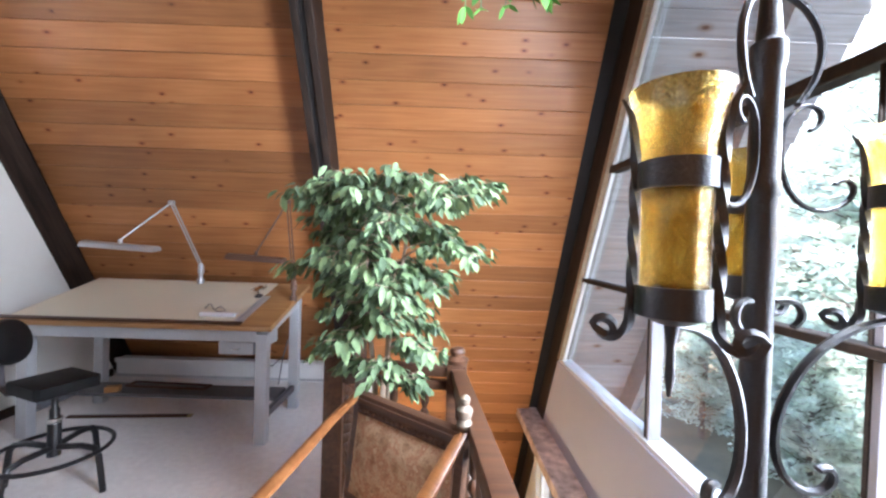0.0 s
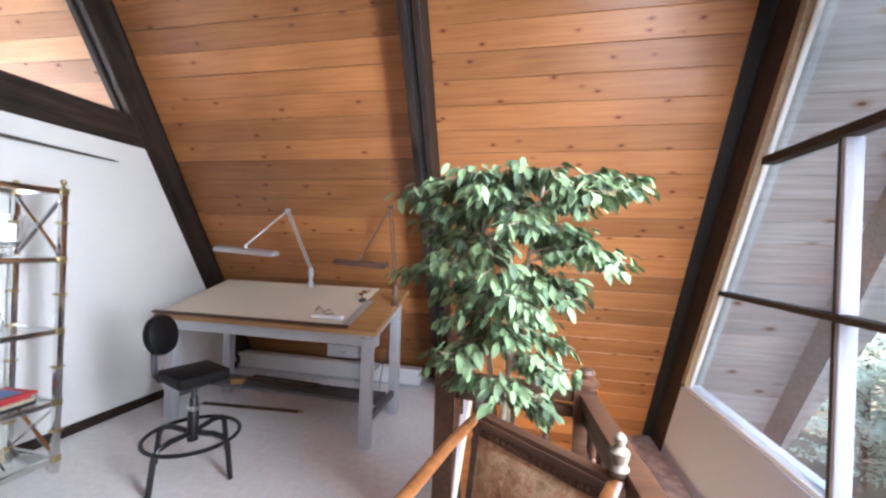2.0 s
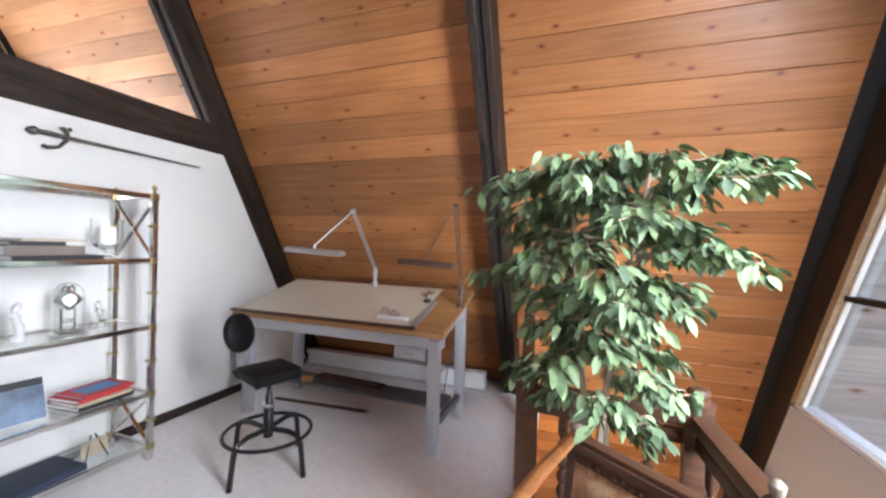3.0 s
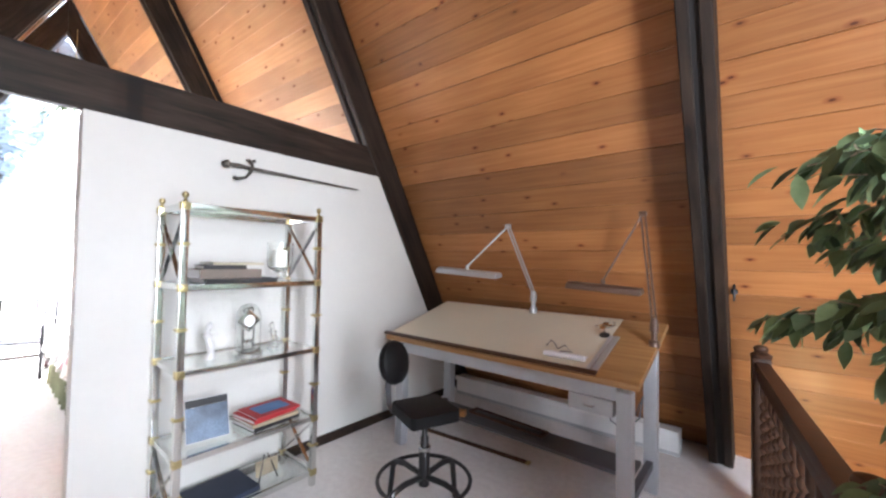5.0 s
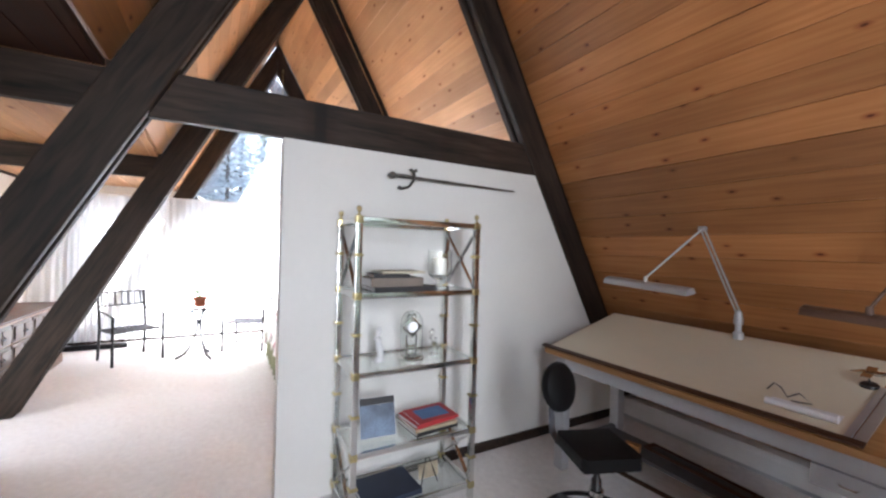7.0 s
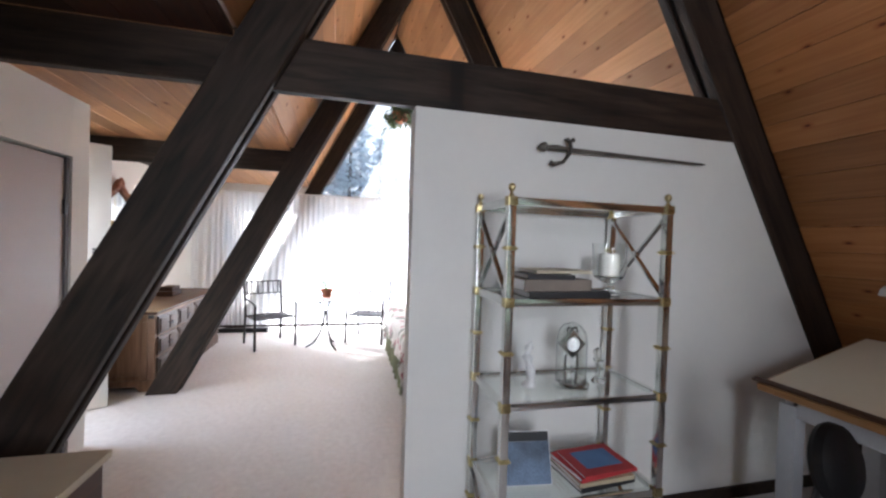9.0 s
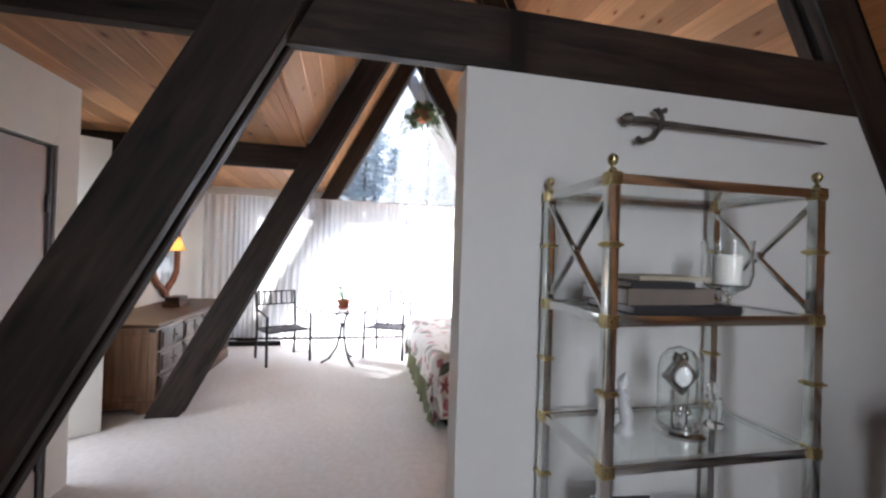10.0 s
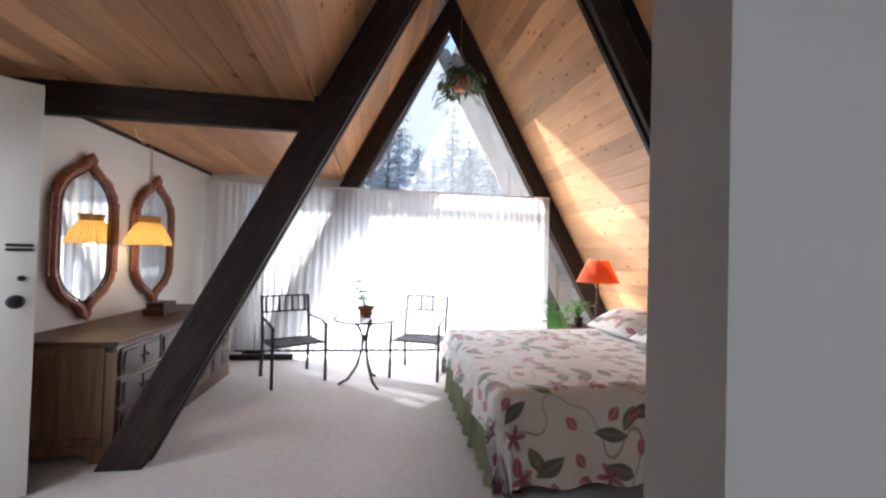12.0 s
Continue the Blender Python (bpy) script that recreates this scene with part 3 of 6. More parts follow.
def thin_leaf(name, color, vary):
    """Foliage that lets some of the daylight through."""
    m = simple(name, color, 0.7, vary=vary, scale=8, relief=0)
    n, l = m.node_tree.nodes, m.node_tree.links
    b, out = n["Principled BSDF"], n["Material Output"]
    tl, mx = n.new("ShaderNodeBsdfTranslucent"), n.new("ShaderNodeMixShader")
    # Translucent tint is lifted further, adding to the painted haze.
    tl.inputs[0].default_value = (*[min(1, c * 1.8) for c in color], 1)
    mx.inputs[0].default_value = 0.7
    l.new(b.outputs[0], mx.inputs[1])
    l.new(tl.outputs[0], mx.inputs[2])
    l.new(mx.outputs[0], out.inputs[0])
    return m


# Haze and glare are put into these colours, far paler than real foliage.
NEEDLE = thin_leaf("haze_paled_needles", (0.42, 0.46, 0.465), 0.2)
LEAF_OUT = thin_leaf("haze_paled_leaves", (0.34, 0.38, 0.33), 0.25)
rng = random.Random(7)


def conifer(seed, height, kind):
    """A tapered trunk with drooping limbs set with many small sprays."""
    r = random.Random(seed)
    t = thing("pine_tree" if kind else "leafy_tree", Matrix(), "tall evergreen outside the window" if kind else "leafy tree in haze-paled tones outside the gable window", "tree")
    trunk = bm_new()
    pts = [(0.06 * math.sin(k), 0.06 * math.cos(1.3 * k), height * k / 8) for k in range(9)]
    tube(trunk, pts, [0.20 * (1 - k / 8.6) + 0.01 for k in range(9)], 8)
    crown = bm_new()
    z = height * (0.22 if kind else 0.18)
    while z < height * 0.98:
        reach = (1 - z / height) * (height * 0.20) + 0.4 if kind else 2.6 * math.sin(min(3.0, 0.5 + 2.6 * z / height)) + 0.3
        for _ in range(5 if kind else 6):
            a = r.uniform(0, 6.283)
            ln = reach * r.uniform(0.55, 1.1)
            d = Vector((math.cos(a), math.sin(a), r.uniform(-0.28, 0.05) if kind else r.uniform(0.1, 0.7)))
            root = Vector((0, 0, z))
            tube(trunk, [root, root + d * ln * 0.5, root + d * ln + Vector((0, 0, -0.1 * ln))], [0.035, 0.02, 0.006], 4)
            for _ in range(int(ln * (12 if kind else 26))):
                f = r.uniform(0.15, 1.05)
                s = r.uniform(0.12, 0.30) if kind else r.uniform(0.10, 0.2)
                c = root + d * ln * f + Vector((r.gauss(0, 0.16), r.gauss(0, 0.16), r.gauss(-0.05, 0.12)))
                u = Vector((r.gauss(0, 1), r.gauss(0, 1), r.gauss(0, 0.4))).normalized()
                w = u.cross(Vector((r.gauss(0, 1), r.gauss(0, 1), r.gauss(0, 1)))).normalized()
                vs = [crown.verts.new(c + u * s), crown.verts.new(c + w * s * 0.35), crown.verts.new(c - u * s), crown.verts.new(c - w * s * 0.35)]
                crown.faces.new(vs)
        z += r.uniform(0.22, 0.4) * height / 12
    part("trunk", trunk, BARK, t)
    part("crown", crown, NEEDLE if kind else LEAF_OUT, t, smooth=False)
    return t


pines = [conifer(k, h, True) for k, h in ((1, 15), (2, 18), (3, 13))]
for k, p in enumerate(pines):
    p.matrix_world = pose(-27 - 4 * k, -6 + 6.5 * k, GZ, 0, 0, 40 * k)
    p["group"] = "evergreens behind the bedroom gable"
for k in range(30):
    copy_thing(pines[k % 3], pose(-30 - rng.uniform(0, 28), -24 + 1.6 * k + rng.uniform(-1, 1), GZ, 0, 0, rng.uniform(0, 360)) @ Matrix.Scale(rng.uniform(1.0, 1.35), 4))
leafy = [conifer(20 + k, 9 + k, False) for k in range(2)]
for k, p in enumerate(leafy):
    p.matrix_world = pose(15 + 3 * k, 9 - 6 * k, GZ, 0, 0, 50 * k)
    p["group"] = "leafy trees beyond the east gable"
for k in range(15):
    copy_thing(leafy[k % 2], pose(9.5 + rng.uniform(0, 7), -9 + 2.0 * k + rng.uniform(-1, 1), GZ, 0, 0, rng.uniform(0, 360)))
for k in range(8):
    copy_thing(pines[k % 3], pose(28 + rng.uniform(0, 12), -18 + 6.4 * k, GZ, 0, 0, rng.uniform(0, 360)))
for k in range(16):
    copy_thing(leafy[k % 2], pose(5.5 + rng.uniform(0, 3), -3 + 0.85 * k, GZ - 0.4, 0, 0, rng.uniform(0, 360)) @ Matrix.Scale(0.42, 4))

# ---- materials of the things ----
CHROME = simple("worn_chrome", (0.76, 0.77, 0.75), 0.16, 1.0, vary=0.12, scale=12, relief=0.03)
BRASS = simple("aged_brass", (0.62, 0.52, 0.27), 0.28, 1.0, vary=0.2, scale=30, relief=0.05)
IRON = simple("black_wrought_iron", (0.045, 0.047, 0.052), 0.42, 0.6, vary=0.25, scale=40, relief=0.3)
STEEL = simple("grey_painted_steel", (0.42, 0.43, 0.45), 0.4, 0.1, vary=0.08, scale=10, relief=0.05)
STEEL_DARK = simple("dark_grey_steel", (0.10, 0.10, 0.11), 0.5, 0.1, vary=0.1, scale=10)
BLACK = simple("black_painted_metal", (0.015, 0.015, 0.017), 0.35, 0.2, vary=0.2, scale=20, relief=0.05)
VINYL = simple("black_vinyl", (0.004, 0.004, 0.0045), 0.52, 0.0, vary=0.2, scale=30, relief=0.4)
VINYL.node_tree.nodes["Principled BSDF"].inputs["Specular IOR Level"].default_value = 0.22
CREAM = simple("cream_drawing_cover", (0.66, 0.60, 0.47), 0.5, vary=0.04, scale=6, relief=0.04)
OAK = timber("golden_oak", (0.34, 0.17, 0.06), (0.56, 0.32, 0.13), rough=0.42, coat=0.2)
WALNUT = timber("walnut_stain", (0.040, 0.018, 0.010), (0.100, 0.048, 0.025), rough=0.5, coat=0.1)
ARMWOOD = timber("orange_varnished_wood", (0.22, 0.085, 0.028), (0.38, 0.17, 0.06), rough=0.35, coat=0.3)
DRESSER_DARK = timber("dark_carved_drawer_oak", (0.06, 0.04, 0.03), (0.14, 0.095, 0.07), rough=0.4, coat=0.2)
DRESSER = timber("brown_dresser_oak", (0.13, 0.072, 0.042), (0.27, 0.16, 0.095), rough=0.42, grain=(9, 9, 0.6), coat=0.2)
PAPER = simple("white_paper", (0.78, 0.78, 0.80), 0.8, vary=0.04, relief=0.05)
LAMPGREY = simple("silver_lamp_paint", (0.50, 0.51, 0.52), 0.35, 0.5, vary=0.08)
LAMPBROWN = simple("brown_lamp_paint", (0.12, 0.07, 0.05), 0.4, 0.2, vary=0.1)
TERRACOTTA = simple("terracotta", (0.42, 0.14, 0.07), 0.8, vary=0.15, scale=30)
CLEAR = glass("clear_glass", (0.97, 0.99, 0.98), 0.0)
SHELFGLASS = glass("shelf_glass", (0.92, 0.97, 0.95), 0.0)
WAX = simple("white_wax", (0.72, 0.70, 0.64), 0.5, vary=0.03)
WHITECHINA = simple("white_porcelain", (0.66, 0.66, 0.66), 0.25, vary=0.05, relief=0.02)


def leaf_material(name, low, high):
    m, n, l, b = mat(name)
    g = n.new("ShaderNodeNewGeometry")
    c = ramp(n, l, g.outputs["Random Per Island"], [(0.0, low), (0.6, high), (1.0, tuple(min(1, v * 1.5) for v in high))])
    f = noise_node(n, l, 60, 3)
    l.new(blend(n, l, c.outputs[0], ramp(n, l, f.outputs[0], [(0.3, (0.75, 0.8, 0.75)), (0.7, (1, 1, 1))]).outputs[0], 1.0, "MULTIPLY"), b.inputs["Base Color"])
    b.inputs["Roughness"].default_value, b.inputs["Specular IOR Level"].default_value = 0.7, 0.3
    return m


FICUS = leaf_material("ficus_leaves", (0.066, 0.098, 0.060), (0.150, 0.215, 0.105))
BRIGHTLEAF = leaf_material("bright_leaves", (0.06, 0.16, 0.03), (0.13, 0.32, 0.06))


def leaf(bm, base, way, up, size, width=0.42):
    """A folded, drooping leaf of eight faces."""
    way = way.normalized()
    side = way.cross(up)
    if side.length < 1e-3:
        side = way.cross(Vector((1, 0, 0)))
    side.normalize()
    nrm = side.cross(way)
    rows = []
    for f, w in ((0.0, 0.03), (0.25, 0.8), (0.55, 1.0), (0.8, 0.6), (1.0, 0.03)):
        mid = base + way * size * f - Vector((0, 0, 1)) * size * 0.22 * f * f
        rows.append([mid - side * size * width * 0.5 * w + nrm * size * 0.06 * w, mid, mid + side * size * width * 0.5 * w + nrm * size * 0.06 * w])
    vs = [[bm.verts.new(p) for p in r] for r in rows]
    for a, b in zip(vs, vs[1:]):
        bm.faces.new((a[0], a[1], b[1], b[0]))
        bm.faces.new((a[1], a[2], b[2], b[1]))


# ---- railing round the stair ----
def turned(height, r=0.022):
    """Profile of a bobbin-turned baluster."""
    out = [(r * 0.9, 0.0), (r * 0.9, 0.10), (r * 0.5, 0.115)]
    z = 0.115
    while z < height - 0.16:
        for f, w in ((0.012, 0.85), (0.03, 1.05), (0.048, 0.85), (0.06, 0.45)):
            out.append((r * w, z + f))
        z += 0.06
    return out + [(r * 0.9, height - 0.1), (r * 0.9, height)]


newel_bm = bm_new()
box(newel_bm, -0.045, 0.045, -0.045, 0.045, -0.24, 0.93, bevel=0.006)
lathe(newel_bm, [(0.05, 0.93), (0.055, 0.95), (0.03, 0.965), (0.038, 0.985), (0.03, 1.0), (0.008, 1.008)], seg=14)
newel_mesh = mesh_of("newel", newel_bm, WALNUT, True)
balus_mesh = mesh_of("baluster", lathe(bm_new(), turned(0.78), seg=10), WALNUT, True)


def railing(name, p, q, ends, label):
    p, q = Vector((*p, 0)), Vector((*q, 0))
    d = q - p
    t = thing(name, Matrix.Translation(p), label, "railing", "stair railings")
    ang = math.atan2(d.y, d.x)
    r = Matrix.Rotation(ang, 4, "Z")
    L = d.length
    for nm, z0, z1, w in (("handrail", 0.865, 0.915, 0.034), ("top_rail", 0.80, 0.845, 0.02), ("bottom_rail", 0.03, 0.085, 0.024)):
        b = box(bm_new(), 0.045, L - 0.045, -w, w, z0, z1, r, bevel=0.012 if nm == "handrail" else 0.004)
        part(nm, b, WALNUT, t)
    n = max(2, int(L / 0.125))
    for k in range(1, n):
        ob = new("baluster", balus_mesh)
        ob.parent = t
        ob.matrix_local = Matrix.Translation(d * (k / n) + Vector((0, 0, 0.05)))
    for e in ends:
        ob = new("newel", newel_mesh)
        ob.parent = t
        ob.matrix_local = r @ Matrix.Translation((e * L, 0, 0))
    return t


railing("railing", (-0.60, 2.0), (-0.80, 3.70), (0, 1), "dark carved wooden stair railing with bobbin-turned balusters")
railing("railing", (-0.60, 2.0), (0.0, 1.93), (1,), "dark carved wooden stair railing with bobbin-turned balusters")
railing("railing", (0.0, 1.93), (0.11, 0.45), (1,), "dark carved wooden stair railing with bobbin-turned balusters")

# ---- armchair with a tapestry back ----
def tapestry():
    m, n, l, b = mat("worn_tapestry")
    a, c = noise_node(n, l, 14, 5, rough=0.7), noise_node(n, l, 130, 3)
    v = n.new("ShaderNodeTexVoronoi")
    v.feature, v.inputs["Scale"].default_value = "SMOOTH_F1", 16
    tc = n.new("ShaderNodeTexCoord")
    l.new(tc.outputs["Object"], v.inputs["Vector"])
    base = ramp(n, l, a.outputs[0], [(0.30, (0.20, 0.105, 0.055)), (0.44, (0.46, 0.33, 0.20)), (0.58, (0.34, 0.17, 0.09)), (0.70, (0.58, 0.47, 0.31))])
    mot = ramp(n, l, v.outputs["Distance"], [(0.15, (0.6, 0.5, 0.4)), (0.4, (1, 1, 1))])
    x = blend(n, l, base.outputs[0], mot.outputs[0], 0.8, "MULTIPLY")
    x = blend(n, l, x, ramp(n, l, c.outputs[0], [(0.3, (0.7, 0.68, 0.66)), (0.7, (1, 1, 1))]).outputs[0], 1.0, "MULTIPLY")
    l.new(x, b.inputs["Base Color"])
    b.inputs["Roughness"].default_value = 0.9
    bump(n, l, b, c.outputs[0], 0.6, 0.004)
    return m


TAPESTRY = tapestry()
FINIAL = simple("worn_silvered_wood", (0.20, 0.165, 0.125), 0.55, 0.3, vary=0.3, scale=60, relief=0.3)
ac = thing("armchair", pose(-0.20, 1.50, 0, 0, 0, -38) @ Matrix.Diagonal((0.93, 1, 1.05, 1)), "carved wooden armchair with a worn tapestry back and silvered finials", "chair")
W = 0.27
for s in (-1, 1):
    bm = bm_new()
    tube(bm, [(s * W, -0.10, 0.0), (s * W, -0.05, 0.42), (s * W, 0.0, 0.86)], [0.024, 0.026, 0.022], 4)
    part("back_post", bm, WALNUT, ac)
    fin = lathe(bm_new(), [(0.024, 0.855), (0.028, 0.87), (0.02, 0.885), (0.026, 0.90), (0.028, 0.915), (0.012, 0.928), (0.017, 0.94), (0.017, 0.95), (0.006, 0.96)], Matrix.Translation((s * W, 0, 0)), 14)
    part("finial", fin, FINIAL, ac, "worn silvered finial")
    bm = bm_new()
    pts = [(s * W, -0.005, 0.845), (s * (W + 0.008), -0.14, 0.775), (s * (W + 0.014), -0.32, 0.665), (s * (W + 0.014), -0.48, 0.58), (s * (W + 0.014), -0.54, 0.565)]
    tube(bm, pts, [0.022, 0.026, 0.03, 0.034, 0.026], 8, flat=0.55)
    part("arm", bm, ARMWOOD, ac, "orange varnished sloping arm")
    bm = bm_new()
    tube(bm, [(s * (W + 0.012), -0.50, 0.0), (s * (W + 0.012), -0.50, 0.57)], 0.022, 4)
    part("front_leg", bm, WALNUT, ac)
bm = bm_new()
box(bm, -W, W, -0.028, 0.012, 0.775, 0.85, bevel=0.006)
for k in range(19):
    lathe(bm, [(0.007, 0), (0.009, 0.006), (0.003, 0.011)], Matrix.Translation((-W + 0.03 + k * 0.0275, -0.028, 0.795)) @ pose(0, 0, 0, 90), 6)
box(bm, -W + 0.02, W - 0.02, -0.036, -0.02, 0.82, 0.835, bevel=0.003)
part("top_rail", bm, WALNUT, ac, "carved dark top rail")
part("lower_rail", box(bm_new(), -W, W, -0.075, -0.035, 0.46, 0.50, bevel=0.005), WALNUT, ac)
bm = bm_new()
g = 14
grid = [[bm.verts.new((-W + 0.02 + (2 * W - 0.04) * i / g, -0.03 - 0.04 * (1 - j / g) - 0.028 * (1 - (2 * i / g - 1) ** 4) * (1 - (2 * j / g - 1) ** 4) + 0.004 * noise.noise((i * 0.6, j * 0.6, 2)), 0.49 + 0.29 * j / g)) for j in range(g + 1)] for i in range(g + 1)]
for i in range(g):
    for j in range(g):
        bm.faces.new((grid[i][j], grid[i + 1][j], grid[i + 1][j + 1], grid[i][j + 1]))
part("back_panel", bm, TAPESTRY, ac, "worn brown floral tapestry")
part("seat", box(bm_new(), -W - 0.01, W + 0.01, -0.52, -0.06, 0.40, 0.475, bevel=0.025), TAPESTRY, ac)
part("seat_frame", box(bm_new(), -W - 0.02, W + 0.02, -0.53, -0.05, 0.34, 0.40, bevel=0.006), WALNUT, ac)

# ---- ficus ----
fic = thing("ficus_tree", pose(-0.35, 1.775, 0), "tall artificial ficus with drooping green leaves in a pot", "plant")
part("pot", lathe(bm_new(), [(0.10, 0), (0.13, 0.2), (0.145, 0.22), (0.145, 0.25), (0.12, 0.25), (0.12, 0.2), (0.0, 0.2)], seg=20), WALNUT, fic)
r = random.Random(11)
trunk, crown = bm_new(), bm_new()
stems = []
for k, (dx, dy, tx, ty) in enumerate(((0, 0, 0.06, 0.0), (0.03, 0.02, -0.08, 0.03), (-0.03, 0.0, 0.14, -0.05))):
    pts = [Vector((dx + (tx - dx) * f + 0.02 * math.sin(5 * f + k), dy + (ty - dy) * f + 0.015 * math.cos(6 * f + k), 0.2 + 1.57 * f)) for f in [i / 9 for i in range(10)]]
    tube(trunk, pts, [0.017 * (1 - 0.075 * i) for i in range(10)], 7)
    stems.append(pts)
for n_ in range(58):
    st = stems[n_ % 3]
    f = 0.42 + 0.58 * ((n_ + 0.5) / 58) ** 0.6
    e = f * 9
    k = min(8, int(e))
    p = st[k].lerp(st[k + 1], e - k)
    a = n_ * 2.39996 + r.uniform(-0.4, 0.4)
    # boughs spread wide above, short and trailing below
    h = max(0.0, min(1.0, (p.z - 0.75) / 0.75))
    ln = min(0.34, (0.10 + 0.27 * h ** 1.3) * r.uniform(0.7, 1.08))
    d = Vector((math.cos(a) * 1.0, math.sin(a) * 0.85, 0.15 + 0.55 * h * r.random()))
    pts, q = [p.copy()], p.copy()
    for _ in range(7):
        q = q + d.normalized() * ln / 7
        d.z -= 0.15
        pts.append(q.copy())
    tube(trunk, pts, [0.0055 - 0.0006 * j for j in range(8)], 4)
    for j in range(2, 8):
        for s_ in (-1, 1):
            w = Vector((d.x - s_ * d.y * 0.9, d.y + s_ * d.x * 0.9, r.uniform(-0.5, 0.3)))
            tip = pts[j] + w.normalized() * r.uniform(0.03, 0.085)
            tube(trunk, [pts[j], tip], 0.0018, 3)
            for g_ in range(r.choice((6, 7, 8))):
                base = pts[j].lerp(tip, 0.2 + 0.17 * g_) + Vector((r.gauss(0, 0.008), r.gauss(0, 0.008), r.gauss(0, 0.008)))
                lw = Vector((w.x * 0.6 + r.gauss(0, 0.4), w.y * 0.6 + r.gauss(0, 0.4), r.uniform(-1.1, -0.15)))
                leaf(crown, base, lw, Vector((r.gauss(0, 0.4), r.gauss(0, 0.4), 1)), r.uniform(0.040, 0.064), 0.5)
part("trunk", trunk, simple("pale_ficus_bark", (0.36, 0.28, 0.20), 0.85, vary=0.2, scale=30, relief=0.4), fic)
part("crown", crown, FICUS, fic)

# ---- drawing table ----
tb = thing("drawing_table", pose(0, 0, 0), "grey steel drafting table with a tilted cream-covered board", "table")
TX0, TX1, TY0, TY1, TZ0, TZ1 = -3.19, -1.28, 2.83, 3.63, 0.865, 1.085
tilt = math.degrees(math.atan2(TZ1 - TZ0, TY1 - TY0))
TW = math.hypot(TY1 - TY0, TZ1 - TZ0)
TM = pose(0, TY0, TZ0, tilt)
part("board", box(bm_new(), TX0, TX1, 0, TW, -0.038, 0.0, TM, bevel=0.004), OAK, tb, "wooden drawing board with oak edge")
part("cover", box(bm_new(), TX0 + 0.015, -1.56, 0.05, TW - 0.01, 0.0005, 0.004, TM), CREAM, tb, "cream vinyl board cover", smooth=False)
part("parallel_bar", box(bm_new(), TX0 - 0.03, -1.50, 0.008, 0.045, 0.004, 0.016, TM, bevel=0.003), WALNUT, tb, "dark wooden parallel bar")
for k, (u, w) in enumerate(((-1.555, 0.012), (-1.52, 0.018))):
    part("scale_rule", box(bm_new(), u - w, u + w, 0.03, 0.52, 0.004, 0.011, TM, bevel=0.002), LAMPGREY, tb)
for x in (-3.06, -1.36):
    for y, top in ((2.90, 0.80), (3.52, 0.97)):
        part("leg", box(bm_new(), x - 0.04, x + 0.04, y - 0.035, y + 0.035, 0, top, bevel=0.006), STEEL, tb)
    part("side_rail", box(bm_new(), x - 0.02, x + 0.02, 2.935, 3.485, 0.16, 0.21, bevel=0.004), STEEL_DARK, tb)
    b = prism(bm_new(), [(2.88, 0.745), (3.55, 0.90), (3.55, 1.01), (2.88, 0.825)], "x", x - 0.02, x + 0.02)
    part("top_rail", b, STEEL, tb, smooth=False)
part("apron", box(bm_new(), -3.02, -1.40, 2.87, 2.90, 0.745, 0.828, bevel=0.004), STEEL, tb)
part("back_rail", box(bm_new(), -3.02, -1.40, 3.50, 3.53, 0.90, 0.97, bevel=0.004), STEEL, tb)
part("foot_shelf", box(bm_new(), -3.02, -1.40, 3.20, 3.44, 0.185, 0.21, bevel=0.004), STEEL_DARK, tb, "dark grey steel foot shelf")
dr = part("drawer", box(bm_new(), -1.66, -1.415, 2.86, 3.28, 0.655, 0.742, bevel=0.005), STEEL, tb)
part("handle", tube(bm_new(), [(-1.57, 2.858, 0.70), (-1.56, 2.84, 0.695), (-1.52, 2.84, 0.695), (-1.51, 2.858, 0.70)], 0.005, 6), CHROME, dr)

for nm, m, w, h in (("picture_frame", pose(-2.36, 3.375, 0.211, 0, 0, -3), 0.34, 0.055),):
    t = thing(nm, m, "narrow dark wooden frame lying on the table's foot shelf", "frame")
    for x0, x1, y0, y1 in ((-w, w, -h, -h + 0.018), (-w, w, h - 0.018, h), (-w, -w + 0.03, -h + 0.018, h - 0.018), (w - 0.03, w, -h + 0.018, h - 0.018)):
        part("moulding", box(bm_new(), x0, x1, y0, y1, 0, 0.018, bevel=0.003), WALNUT, t)
    part("panel", box(bm_new(), -w + 0.03, w - 0.03, -h + 0.018, h - 0.018, 0.001, 0.006), STEEL_DARK, t, smooth=False)

t = thing("paper_roll", TM @ Matrix.Translation((-1.72, 0.13, 0.022)), "rolled white drawing paper on the board", "paper")
part("sheet", tube(bm_new(), [(-0.13, 0, 0), (0.12, 0.0, 0)], 0.017, 12), PAPER, t)
part("loose_edge", box(bm_new(), -0.13, 0.12, 0.0, 0.07, -0.017, -0.0155), PAPER, t, smooth=False)
t = thing("wire_stand", TM @ Matrix.Translation((-1.80, 0.23, 0.006)), "folded grey wire glasses lying on the board", "glasses")
part("frame", tube(bm_new(), [(-0.09, 0.02, 0.002), (-0.07, 0.05, 0.03), (-0.03, 0.02, 0.03), (0.0, -0.01, 0.006), (0.04, 0.01, 0.03), (0.09, -0.01, 0.003), (0.02, -0.03, 0.003)], 0.0035, 6), STEEL_DARK, t)
t = thing("model_plane", TM @ Matrix.Translation((-1.60, 0.52, 0.004)), "small silver model plane on a black disc base", "ornament")
part("base", lathe(bm_new(), [(0.034, 0), (0.034, 0.006), (0.03, 0.012), (0.004, 0.014), (0.004, 0.06)], seg=18), BLACK, t)
bm = bm_new()
